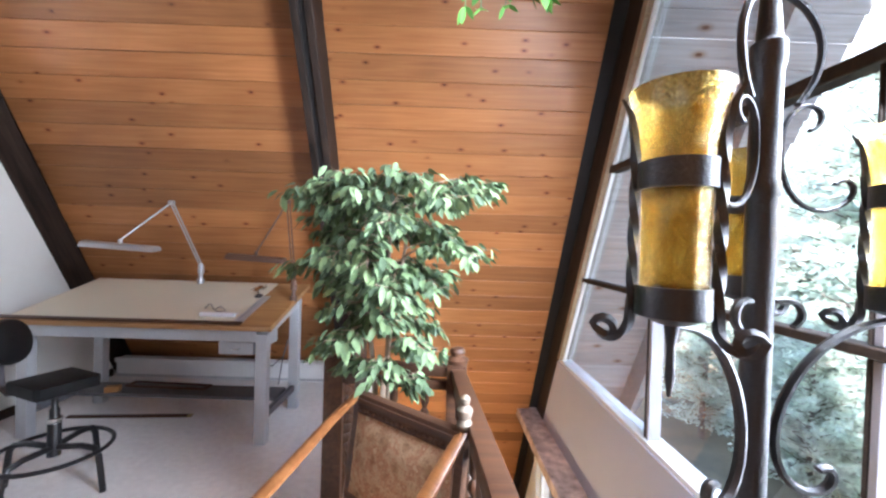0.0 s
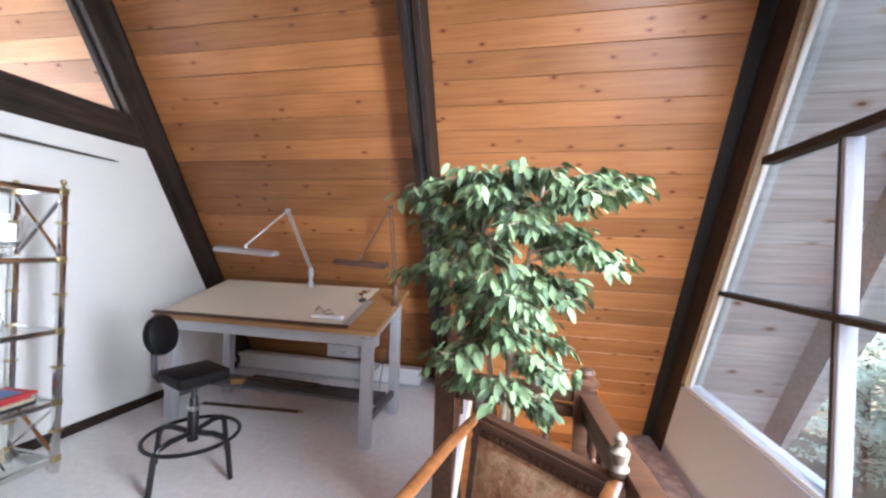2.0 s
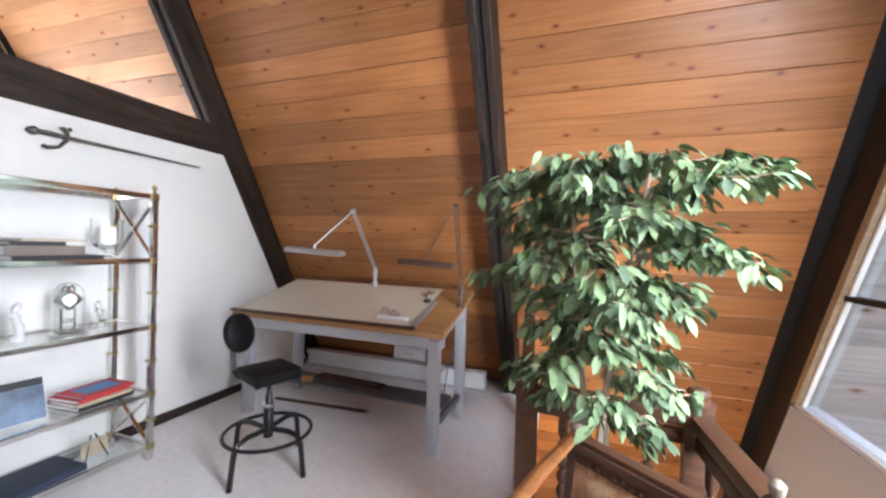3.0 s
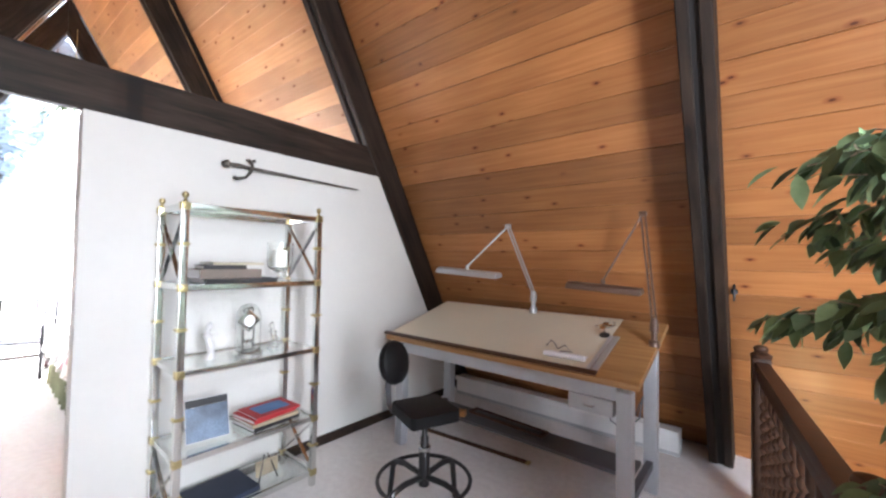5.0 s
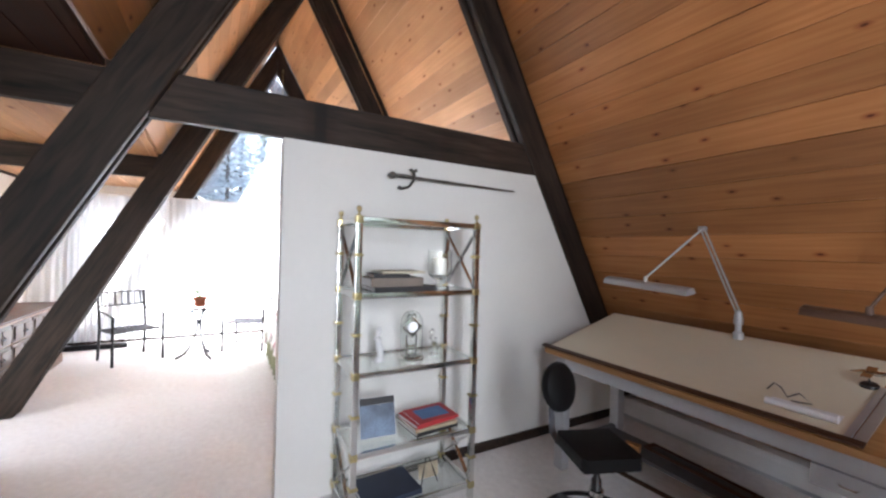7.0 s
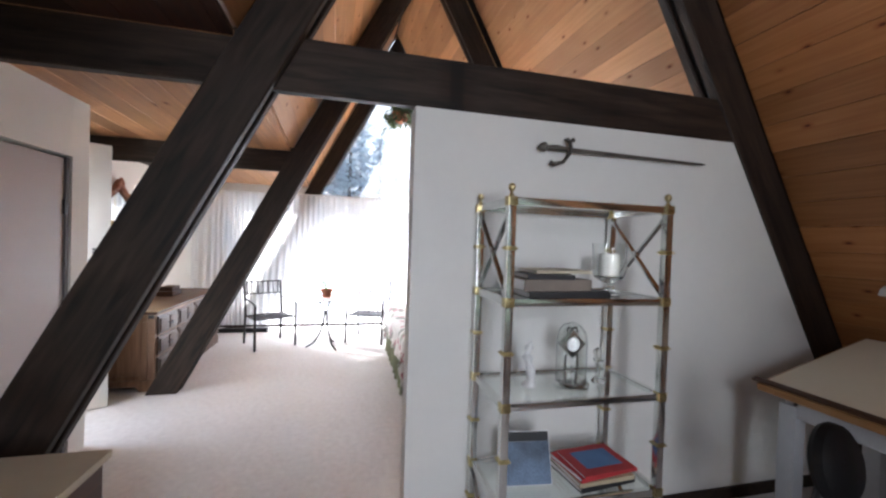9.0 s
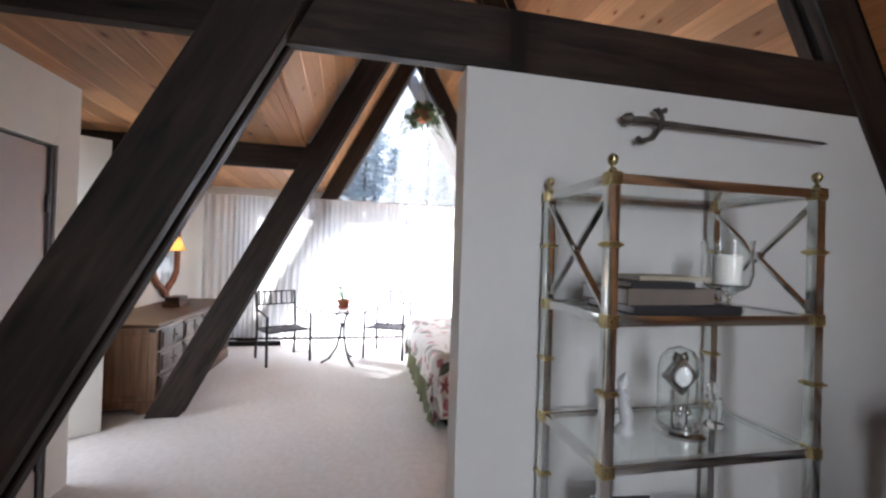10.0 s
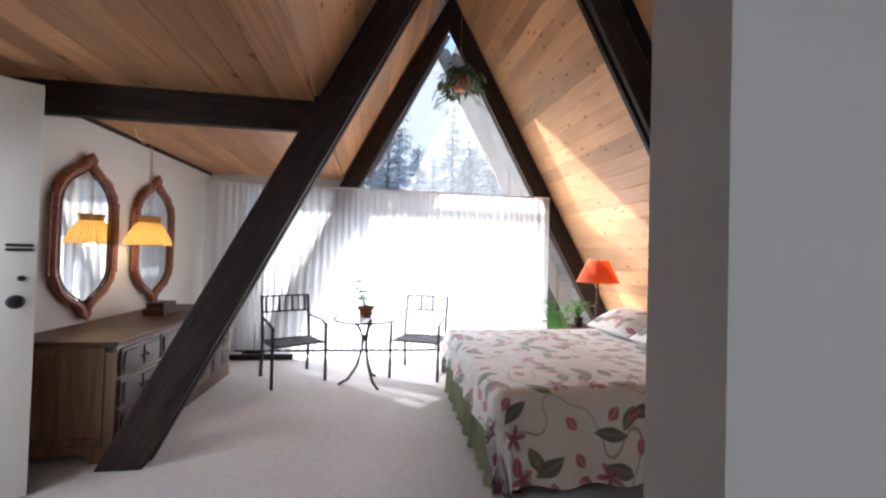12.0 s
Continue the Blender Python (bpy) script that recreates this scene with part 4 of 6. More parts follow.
tube(bm, [(-0.06, 0, 0.06), (-0.02, 0, 0.068), (0.04, 0, 0.072), (0.075, 0, 0.085)], [0.003, 0.011, 0.012, 0.003], 8)
box(bm, -0.015, 0.02, -0.06, 0.06, 0.068, 0.073, bevel=0.002)
box(bm, 0.06, 0.075, -0.002, 0.002, 0.08, 0.105)
part("plane", bm, CHROME, t)


def drafting_lamp(base, elbow, head, half, colour, label):
    """Clamp, double lower arm, upper arm and a long fluorescent head along x."""
    base, elbow, head = Vector(base), Vector(elbow), Vector(head)
    t = thing("drafting_lamp", Matrix.Translation(base), label, "lamp", "lamps on the drafting table")
    e, h = elbow - base, head - base
    part("clamp", lathe(bm_new(), [(0.03, -0.07), (0.03, -0.03), (0.018, -0.025), (0.018, 0.02), (0.026, 0.025), (0.026, 0.06), (0.02, 0.10), (0.012, 0.11)], seg=14), colour, t)
    for s in (-1, 1):
        part("lower_arm", tube(bm_new(), [Vector((s * 0.012, 0, 0.09)), e + Vector((s * 0.012, 0, 0))], 0.006, 6), colour, t)
    bm, a = bm_new(), Vector((0, 0, 0.09))
    d = (e - a) * 0.55
    u = d.normalized().cross(Vector((1, 0, 0)))
    pts = [a + d * (k / 120) + 0.009 * (Vector((1, 0, 0)) * math.cos(k * 0.9) + u * math.sin(k * 0.9)) for k in range(121)]
    part("spring", tube(bm, pts, 0.0016, 4), CHROME, t)
    part("elbow", lathe(bm_new(), [(0.012, -0.022), (0.017, -0.02), (0.017, 0.02), (0.012, 0.022)], Matrix.Translation(e) @ pose(0, 0, 0, 0, 90, 0), 12), colour, t)
    part("upper_arm", tube(bm_new(), [e, h + Vector((0, 0, 0.045))], 0.007, 6), colour, t)
    part("knuckle", lathe(bm_new(), [(0.012, 0.01), (0.015, 0.03), (0.012, 0.055)], Matrix.Translation(h), 10), colour, t)
    bm = prism(bm_new(), [(-0.055, -0.018), (-0.038, 0.012), (-0.02, 0.02), (0.02, 0.02), (0.038, 0.012), (0.055, -0.018), (0.045, -0.02), (-0.045, -0.02)], "x", -half, half)
    bmesh.ops.bevel(bm, geom=bm.edges[:], offset=0.003, segments=1, affect="EDGES")
    bmesh.ops.transform(bm, matrix=Matrix.Translation(h) @ pose(0, 0, 0, 8, 3, 0), verts=bm.verts)
    part("head", bm, colour, t)
    return t


drafting_lamp((-2.235, 3.57, 1.14), (-2.335, 3.32, 1.765), (-2.53, 3.05, 1.40), 0.28, LAMPGREY, "silver articulated drafting lamp clamped to the board's back edge")
drafting_lamp((-1.30, 3.30, 1.05), (-1.365, 3.30, 1.80), (-1.58, 3.22, 1.33), 0.23, LAMPBROWN, "brown articulated drafting lamp clamped to the board's side")

# ---- cords and clutter under the drawing table ----
t = thing("power_cord", pose(-1.62, 3.36, 0), "thin grey power cord hanging below the drafting table", "cord")
part("cord", tube(bm_new(), [(0.02, 0.0, 0.90), (0.03, 0.0, 0.62), (0.06, -0.03, 0.46), (0.14, -0.02, 0.42), (0.22, 0.02, 0.50), (0.225, 0.10, 0.62), (0.16, 0.15, 0.45), (0.12, 0.17, 0.20)], 0.005, 6), STEEL_DARK, t)
t = thing("long_ruler", pose(-2.60, 3.255, 0.0, 0, 0, 5), "long brown wooden rule lying on the carpet", "ruler")
part("blade", box(bm_new(), -0.46, 0.46, -0.022, 0.022, 0.0, 0.012, bevel=0.003), WALNUT, t)
part("end_cap", box(bm_new(), 0.4605, 0.49, -0.024, 0.024, 0.0, 0.014, bevel=0.003), BRASS, t)
t = thing("wooden_block", pose(-2.72, 3.24, 0.2105, 0, 0, 20), "small tan wooden block on the table's foot shelf", "block")
part("block", box(bm_new(), -0.05, 0.05, -0.03, 0.03, 0.0, 0.045, bevel=0.006), OAK, t)

# ---- stool ----
st = thing("drafting_stool", pose(-2.295, 2.335, 0, 0, 0, -21), "black swivel drafting stool with a foot ring", "stool")
bm = bm_new()
box(bm, -0.19, 0.19, -0.19, 0.19, 0.585, 0.655, bevel=0.03)
for v in bm.verts:
    rr = math.hypot(v.co.x, v.co.y)
    k = min(1.0, 0.20 / max(rr, 0.01))
    v.co.x, v.co.y = v.co.x * k, v.co.y * k
    v.co.z += 0.25 * v.co.y ** 2 - 0.008
part("seat", bm, VINYL, st, "padded black vinyl seat")
bm = bm_new()
back = pose(-0.205, -0.115, 0.86, 78, 0, 121)
lathe(bm, [(0.002, -0.016), (0.10, -0.02), (0.125, -0.016), (0.132, 0.0), (0.125, 0.024), (0.10, 0.040), (0.002, 0.044)], back, 22)
part("backrest", bm, VINYL, st, "oval black vinyl backrest")
part("back_bar", tube(bm_new(), [(-0.05, 0, 0.565), (-0.20, -0.11, 0.56), (-0.235, -0.13, 0.60), (-0.245, -0.135, 0.72), (-0.225, -0.125, 0.88)], 0.027, 6, flat=0.35), STEEL_DARK, st)
part("plate", box(bm_new(), -0.09, 0.09, -0.09, 0.09, 0.56, 0.584, bevel=0.004), BLACK, st)
part("column", lathe(bm_new(), [(0.032, 0.20), (0.032, 0.40), (0.024, 0.41), (0.024, 0.47), (0.016, 0.48), (0.016, 0.56)], seg=14), BLACK, st)
part("collar", lathe(bm_new(), [(0.034, 0.395), (0.037, 0.40), (0.037, 0.42), (0.03, 0.425)], seg=14), CHROME, st)
part("foot_ring", tube(bm_new(), arc((0, 0, 0.235), 0.265, 0, 350, 36, "xy"), 0.012, 8, ring=True), BLACK, st)
for k in range(4):
    a = radians(90 * k + 20)
    c, s = math.cos(a), math.sin(a)
    pts = [(0.02 * c, 0.02 * s, 0.25), (0.16 * c, 0.16 * s, 0.262), (0.235 * c, 0.235 * s, 0.25), (0.262 * c, 0.262 * s, 0.21), (0.29 * c, 0.29 * s, 0.0)]
    part("leg", tube(bm_new(), pts, 0.017, 8), BLACK, st)

# ---- chrome shelf unit ----
SX0, SX1, SY0, SY1 = -3.465, -3.075, 1.330, 2.105
LEVELS = (0.09, 0.44, 0.885, 1.325, 1.748)
sh = thing("shelf_unit", pose(0, 0, 0), "chrome shelf unit with brass collars and glass shelves against the wall", "shelf")
PW = 0.0170
for x in (SX0, SX1):
    for y in (SY0, SY1):
        post = part("post", box(bm_new(), x - PW, x + PW, y - PW, y + PW, 0, 1.767, bevel=0.004), CHROME, sh)
        part("finial", lathe(bm_new(), [(0.010, 1.7675), (0.012, 1.773), (0.006, 1.78), (0.006, 1.785), (0.013, 1.793), (0.016, 1.804), (0.013, 1.815), (0.004, 1.821)], Matrix.Translation((x, y, 0)), 14), BRASS, post, "brass ball finial")
        for z in LEVELS:
            part("cap", box(bm_new(), x - PW - 0.004, x + PW + 0.004, y - PW - 0.004, y + PW + 0.004, z - 0.022, z + 0.018, bevel=0.004), BRASS, post)
        for z in (0.265, 0.66, 1.11, 1.55):
            b = bm_new()
            for hw, z0, z1 in ((0.0205, z - 0.009, z - 0.0045), (0.026, z - 0.0045, z + 0.0045), (0.0205, z + 0.0045, z + 0.009)):
                box(b, x - hw, x + hw, y - hw, y + hw, z0 + 0.0002, z1, bevel=0.002)
            part("collar", b, BRASS, post)
for z in LEVELS:
    for x in (SX0, SX1):
        part("rail", box(bm_new(), x - 0.012, x + 0.012, SY0 + PW, SY1 - PW, z - 0.018, z + 0.014, bevel=0.003), CHROME, sh)
    for y in (SY0, SY1):
        part("rail", box(bm_new(), SX0 + PW, SX1 - PW, y - 0.012, y + 0.012, z - 0.018, z + 0.014, bevel=0.003), CHROME, sh)
    gl = part("glass_shelf", box(bm_new(), SX0 + 0.0125, SX1 - 0.0125, SY0 + 0.0125, SY1 - 0.0125, z + 0.002, z + 0.010), SHELFGLASS, sh, smooth=False)
    gl.visible_shadow = False
for y in (SY0, SY1):
    for z0, z1 in ((LEVELS[3], LEVELS[4]), (LEVELS[0], LEVELS[1])):
        for a, b in ((SX0, SX1), (SX1, SX0)):
            off = 0.006 if a < b else -0.006
            bm = tube(bm_new(), [(a, y + off, z0 + 0.02), (b, y + off, z1 - 0.02)], 0.016, 4, flat=0.45)
            part("cross_brace", bm, CHROME, sh)
        part("rosette", lathe(bm_new(), [(0.004, -0.016), (0.016, -0.013), (0.016, 0.013), (0.004, 0.016)], Matrix.Translation(((SX0 + SX1) / 2, y, (z0 + z1) / 2)) @ pose(0, 0, 0, 90), 12), CHROME, sh)


def book(m, w, d, h, cover, label, group=""):
    """A closed book lying flat: boards, spine and page block."""
    t = thing("book", m, label, "book", group)
    b = bm_new()
    box(b, 0, w, 0, d, 0, 0.003)
    box(b, 0, w, 0, d, h - 0.003, h)
    box(b, 0, w, 0, 0.004, 0.0031, h - 0.0031)
    part("cover", b, cover, t, smooth=False)
    part("page_block", box(bm_new(), 0.004, w - 0.004, 0.0042, d - 0.005, 0.0032, h - 0.0032), PAPER, t, smooth=False)
    return t


def cloth(name, c):
    return simple(name, c, 0.6, vary=0.12, scale=40, relief=0.1)


BK_DARK, BK_BROWN, BK_RED, BK_BLUE, BK_TAN, BK_NAVY = cloth("black_cloth", (0.02, 0.02, 0.022)), cloth("brown_cloth", (0.20, 0.165, 0.135)), cloth("red_gloss", (0.42, 0.03, 0.035)), cloth("blue_gloss", (0.09, 0.20, 0.42)), cloth("tan_cloth", (0.42, 0.36, 0.24)), cloth("navy_gloss", (0.02, 0.03, 0.06))
L3, L4, L2, L1 = LEVELS[3] + 0.0105, LEVELS[2] + 0.0105, LEVELS[1] + 0.0105, LEVELS[0] + 0.0105
# spines face the room: book x runs along the wall


def on_shelf(x, y, z, turn=0.0):
    return pose(x, y, z, 0, 0, 90 + turn)


book(on_shelf(-3.10, 1.44, L3), 0.40, 0.26, 0.028, BK_DARK, "thin black book under the stack on the glass shelf", "books")
book(on_shelf(-3.11, 1.42, L3 + 0.0285, 3), 0.34, 0.24, 0.052, BK_BROWN, "thick brown-grey book lying on the glass shelf", "books")
book(on_shelf(-3.12, 1.44, L3 + 0.081, -4), 0.22, 0.19, 0.022, BK_DARK, "black book on top of the stack", "books")
book(on_shelf(-3.16, 1.50, L3 + 0.1035, 2), 0.29, 0.19, 0.014, cloth("cream_cloth", (0.55, 0.49, 0.36)), "thin cream book on top of the stack", "books")
book(on_shelf(-3.10, 1.73, L2, 6), 0.31, 0.25, 0.026, BK_DARK, "dark book at the bottom of a stack", "books")
book(on_shelf(-3.10, 1.72, L2 + 0.0265, 3), 0.30, 0.24, 0.020, BK_TAN, "pale book in a stack on the glass shelf", "books")
book(on_shelf(-3.10, 1.73, L2 + 0.047, 8), 0.29, 0.23, 0.022, BK_RED, "red book in a stack on the glass shelf", "books")
t = book(on_shelf(-3.09, 1.74, L2 + 0.0695, 4), 0.29, 0.23, 0.014, BK_RED, "red and blue magazine on top of the stack", "books")
part("picture", box(bm_new(), 0.05, 0.25, 0.05, 0.19, 0.0142, 0.0148), BK_BLUE, t, "blue cover picture", smooth=False)
book(on_shelf(-3.09, 1.42, L1, 3), 0.36, 0.28, 0.03, BK_NAVY, "large dark blue book on the lowest shelf", "books")
t = thing("brochure", pose(-3.22, 1.52, L2 + 0.12, 72, 0, 84), "blue-grey picture brochure propped up on the shelf", "picture")
part("card", box(bm_new(), -0.11, 0.11, -0.115, 0.115, -0.005, 0.0), PAPER, t, smooth=False)
part("photo", box(bm_new(), -0.107, 0.107, -0.112, 0.070, 0.0002, 0.001), simple("blue_photo", (0.13, 0.19, 0.29), 0.4, vary=0.45, scale=30, relief=0), t, smooth=False)
part("title_bar", box(bm_new(), -0.107, 0.107, 0.0705, 0.112, 0.0002, 0.001), BK_DARK, t, "dark line of writing", smooth=False)

t = thing("hurricane_candle", pose(-3.24, 1.93, L3), "white pillar candle in a footed clear glass hurricane", "candle holder")
g = part("glass", lathe(bm_new(), [(0.055, 0), (0.055, 0.008), (0.02, 0.02), (0.018, 0.05), (0.03, 0.058), (0.07, 0.085), (0.082, 0.13), (0.078, 0.2), (0.083, 0.25), (0.080, 0.25), (0.075, 0.2), (0.079, 0.13), (0.067, 0.09), (0.0, 0.066)], seg=24), CLEAR, t, "clear footed glass")
g.visible_shadow = False
part("candle", lathe(bm_new(), [(0.046, 0.092), (0.047, 0.095), (0.047, 0.195), (0.043, 0.20), (0.0, 0.196)], seg=20), WAX, t)

t = thing("dome_clock", pose(-3.24, 1.74, L4), "silver anniversary clock under a clear glass dome", "clock")
part("base", lathe(bm_new(), [(0.085, 0), (0.088, 0.012), (0.075, 0.02), (0.078, 0.03), (0.06, 0.036), (0.0, 0.038)], seg=24), CHROME, t)
for s in (-1, 1):
    part("pillar", tube(bm_new(), [(0, s * 0.032, 0.036), (0, s * 0.032, 0.15)], [0.006, 0.006], 8), CHROME, t)
b = box(bm_new(), -0.014, 0.014, -0.05, 0.05, -0.05, 0.05, bevel=0.008)
bmesh.ops.transform(b, matrix=Matrix.Translation((0, 0, 0.20)) @ pose(0, 0, 0, 45), verts=b.verts)
dial = part("movement", b, CHROME, t)
part("dial", lathe(bm_new(), [(0.034, 0), (0.034, 0.003), (0.0, 0.004)], Matrix.Translation((0.0145, 0, 0.20)) @ pose(0, 0, 0, 0, 90, 0), 20), WHITECHINA, dial)
for k in range(4):
    a = radians(90 * k + 45)
    part("pendulum_ball", lathe(bm_new(), [(0.003, -0.012), (0.011, -0.007), (0.0135, 0), (0.011, 0.007), (0.003, 0.012)], Matrix.Translation((0.024 * math.cos(a), 0.024 * math.sin(a), 0.075)), 10), CHROME, t)
part("crest", tube(bm_new(), [(0, -0.03, 0.255), (0, -0.02, 0.28), (0, 0, 0.272), (0, 0.02, 0.28), (0, 0.03, 0.255)], 0.006, 6), CHROME, t)
g = part("dome", lathe(bm_new(), [(0.072, 0.034), (0.072, 0.22), (0.064, 0.26), (0.04, 0.292), (0.004, 0.305), (0.004, 0.3025), (0.039, 0.289), (0.062, 0.258), (0.0695, 0.22), (0.0695, 0.034)], seg=28, closed=True), CLEAR, t, "clear glass dome")
g.visible_shadow = False
for y, h, mm, lb in ((1.53, 0.21, WHITECHINA, "slim white porcelain figurine on the glass shelf"), (1.91, 0.17, CLEAR, "pale glass figurine on the glass shelf")):
    b = lathe(bm_new(), [(0.034, 0), (0.034, 0.01), (0.02, 0.03), (0.024, 0.07), (0.017, 0.105), (0.027, 0.125), (0.012, 0.145), (0.018, 0.16), (0.02, 0.175), (0.006, 0.195)], Matrix.Diagonal((1, 1, h / 0.195, 1)), 12)
    for v in b.verts:
        v.co.y += 0.012 * math.sin(v.co.z * 32)
    ob = tagged(new("figurine", mesh_of("figurine", b, mm, True)), lb, "figurine", "figurines")
    ob.matrix_world = pose(-3.26, y, L4)
t = thing("small_easel", pose(-3.20, 1.86, L1), "small tan picture on a black easel on the lowest shelf", "picture")
for s in (-1, 1):
    part("leg", tube(bm_new(), [(0.03, s * 0.06, 0), (-0.01, s * 0.01, 0.15)], 0.005, 6), BLACK, t)
part("card", box(bm_new(), 0.016, 0.024, -0.07, 0.07, 0.03, 0.12, pose(0, 0, 0, 0, -10, 0)), simple("tan_print", (0.45, 0.38, 0.26), 0.6, vary=0.4, scale=40), t, smooth=False)

# ---- sword on the wall ----
sw = thing("sword", pose(-3.488, 1.69, 2.09, 0, 0, 90), "old dark metal sword hung on the white wall", "sword")
OLD = simple("dull_dark_metal", (0.13, 0.12, 0.105), 0.5, 0.7, vary=0.3, scale=40, relief=0.3)
b = prism(bm_new(), [(0.12, 0.013), (0.12, -0.013), (1.02, -0.006), (1.05, 0.0), (1.02, 0.006)], "y", -0.022, -0.016)
bmesh.ops.transform(b, matrix=pose(0, 0, 0, 0, 0.6, 0), verts=b.verts)
part("blade", b, OLD, sw, smooth=False)
part("grip", tube(bm_new(), [(0.0, -0.02, 0.002), (0.06, -0.02, 0.003), (0.125, -0.02, 0.001)], [0.013, 0.016, 0.012], 8), OLD, sw)
part("pommel", lathe(bm_new(), [(0.006, -0.05), (0.022, -0.03), (0.026, -0.012), (0.012, 0.004)], Matrix.Translation((0.0, -0.02, 0.002)) @ pose(0, 0, 0, 0, 90, 0), 10), OLD, sw)
part("guard", tube(bm_new(), [(0.025, -0.02, -0.075), (0.045, -0.02, -0.085), (0.10, -0.02, -0.07), (0.14, -0.02, -0.02), (0.145, -0.02, 0.02), (0.135, -0.02, 0.045), (0.16, -0.02, 0.055)], [0.012, 0.012, 0.010, 0.010, 0.010, 0.011, 0.013], 8), OLD, sw)
part("quillon", tube(bm_new(), [(0.14, -0.02, 0.03), (0.12, -0.02, 0.055), (0.105, -0.02, 0.05)], [0.008, 0.012, 0.006], 8), OLD, sw)

# ---- baseboard heater under the slope ----
ht = thing("baseboard_heater", pose(0, 0, 0), "long white metal baseboard heater at the foot of the sloping wall", "heater")
hy = slope_y(1, 0.1, 0.0)
part("casing", box(bm_new(), -3.45, -1.29, hy - 0.02, hy + 0.1, 0.03, 0.19, bevel=0.006), TRIM, ht)
part("deflector", box(bm_new(), -3.45, -1.29, hy - 0.045, hy - 0.021, 0.155, 0.20, pose(0, 0, 0), bevel=0.004), TRIM, ht)
part("foot_strip", box(bm_new(), -3.45, -1.29, hy - 0.015, hy + 0.1, 0.0, 0.029), STEEL, ht, smooth=False)

# ---- low tan-topped chest beside the rafter ----
t = thing("low_chest", pose(-3.26, -0.16, 0), "low chest with a tan wooden top beside the rafter", "chest")
part("top", box(bm_new(), 0, 0.9, -0.65, 0, 0.72, 0.75, bevel=0.006), simple("tan_laminate", (0.40, 0.34, 0.25), 0.5, vary=0.06), t)
part("body", box(bm_new(), 0.02, 0.88, -0.63, -0.02, 0, 0.719, bevel=0.004), WALNUT, t)

# ---- wall bracket on the pine boards ----
t = thing("wall_hook", pose(-0.93, slope_y(1, 1.317, DEEP) - 0.005, 1.317), "small dark iron hook on the sloping boards", "hook")
part("plate", lathe(bm_new(), [(0.02, 0), (0.02, 0.006), (0.012, 0.01)], pose(0, 0, 0, 62), 12), IRON, t)
part("hook", tube(bm_new(), [(0, 0, 0.05), (0, -0.02, 0.04), (0, -0.035, 0.0), (0, -0.03, -0.04), (0, -0.05, -0.05)], 0.008, 6), IRON, t)

# ---- chandelier of iron and amber glass over the void ----
def amber():
    m, n, l, b = mat("amber_crackle_glass")
    a, f = noise_node(n, l, 34, 4, stretch=(1, 1, 0.45)), noise_node(n, l, 330, 3)
    v = n.new("ShaderNodeTexVoronoi")
    v.feature, v.inputs["Scale"].default_value = "DISTANCE_TO_EDGE", 95
    tc = n.new("ShaderNodeTexCoord")
    l.new(tc.outputs["Object"], v.inputs["Vector"])
    c = ramp(n, l, a.outputs[0], [(0.32, (0.56, 0.34, 0.03)), (0.5, (0.80, 0.60, 0.15)), (0.66, (0.96, 0.88, 0.55))]).outputs[0]
    c = blend(n, l, c, ramp(n, l, f.outputs[0], [(0.34, (0.45, 0.36, 0.25)), (0.55, (1, 1, 1))]).outputs[0], 0.9, "MULTIPLY")
    c = blend(n, l, c, ramp(n, l, v.outputs["Distance"], [(0.0, (0.50, 0.40, 0.24)), (0.10, (1, 1, 1))]).outputs[0], 0.8, "MULTIPLY")
    l.new(c, b.inputs["Base Color"])
    b.inputs["Transmission Weight"].default_value, b.inputs["Roughness"].default_value, b.inputs["IOR"].default_value = 0.93, 0.10, 1.3
    bump(n, l, b, v.outputs["Distance"], 0.8, 0.003)
    tr, mx = n.new("ShaderNodeBsdfTransparent"), n.new("ShaderNodeMixShader")
    l.new(blend(n, l, c, (1.0, 0.93, 0.72), 0.55), tr.inputs[0])
    mx.inputs[0].default_value = 0.42
    l.new(b.outputs[0], mx.inputs[1])
    l.new(tr.outputs[0], mx.inputs[2])
    l.new(mx.outputs[0], n["Material Output"].inputs[0])
    return m


AMBER = amber()
CX, CYY = 0.341, 0.634
ch = thing("chandelier", pose(CX, CYY, 0.448) @ Matrix.Scale(0.70, 4), "black wrought-iron chandelier with amber crackle glass shades over the void", "chandelier")
part("pole", lathe(bm_new(), [(0.026, 0.95), (0.026, 1.60), (0.029, 1.605), (0.029, 1.63), (0.026, 1.635), (0.026, 1.85), (0.030, 1.86), (0.030, 1.90), (0.022, 1.91), (0.012, 2.05)], seg=18), IRON, ch)
links = bm_new()
z = 2.05
while z < 4.14:
    tube(links, arc((0, 0, z + 0.02), 0.018, 0, 330, 9, "xz" if int(z / 0.034) % 2 else "yz"), 0.004, 4, ring=True)
    z += 0.034
part("chain", links, IRON, ch)


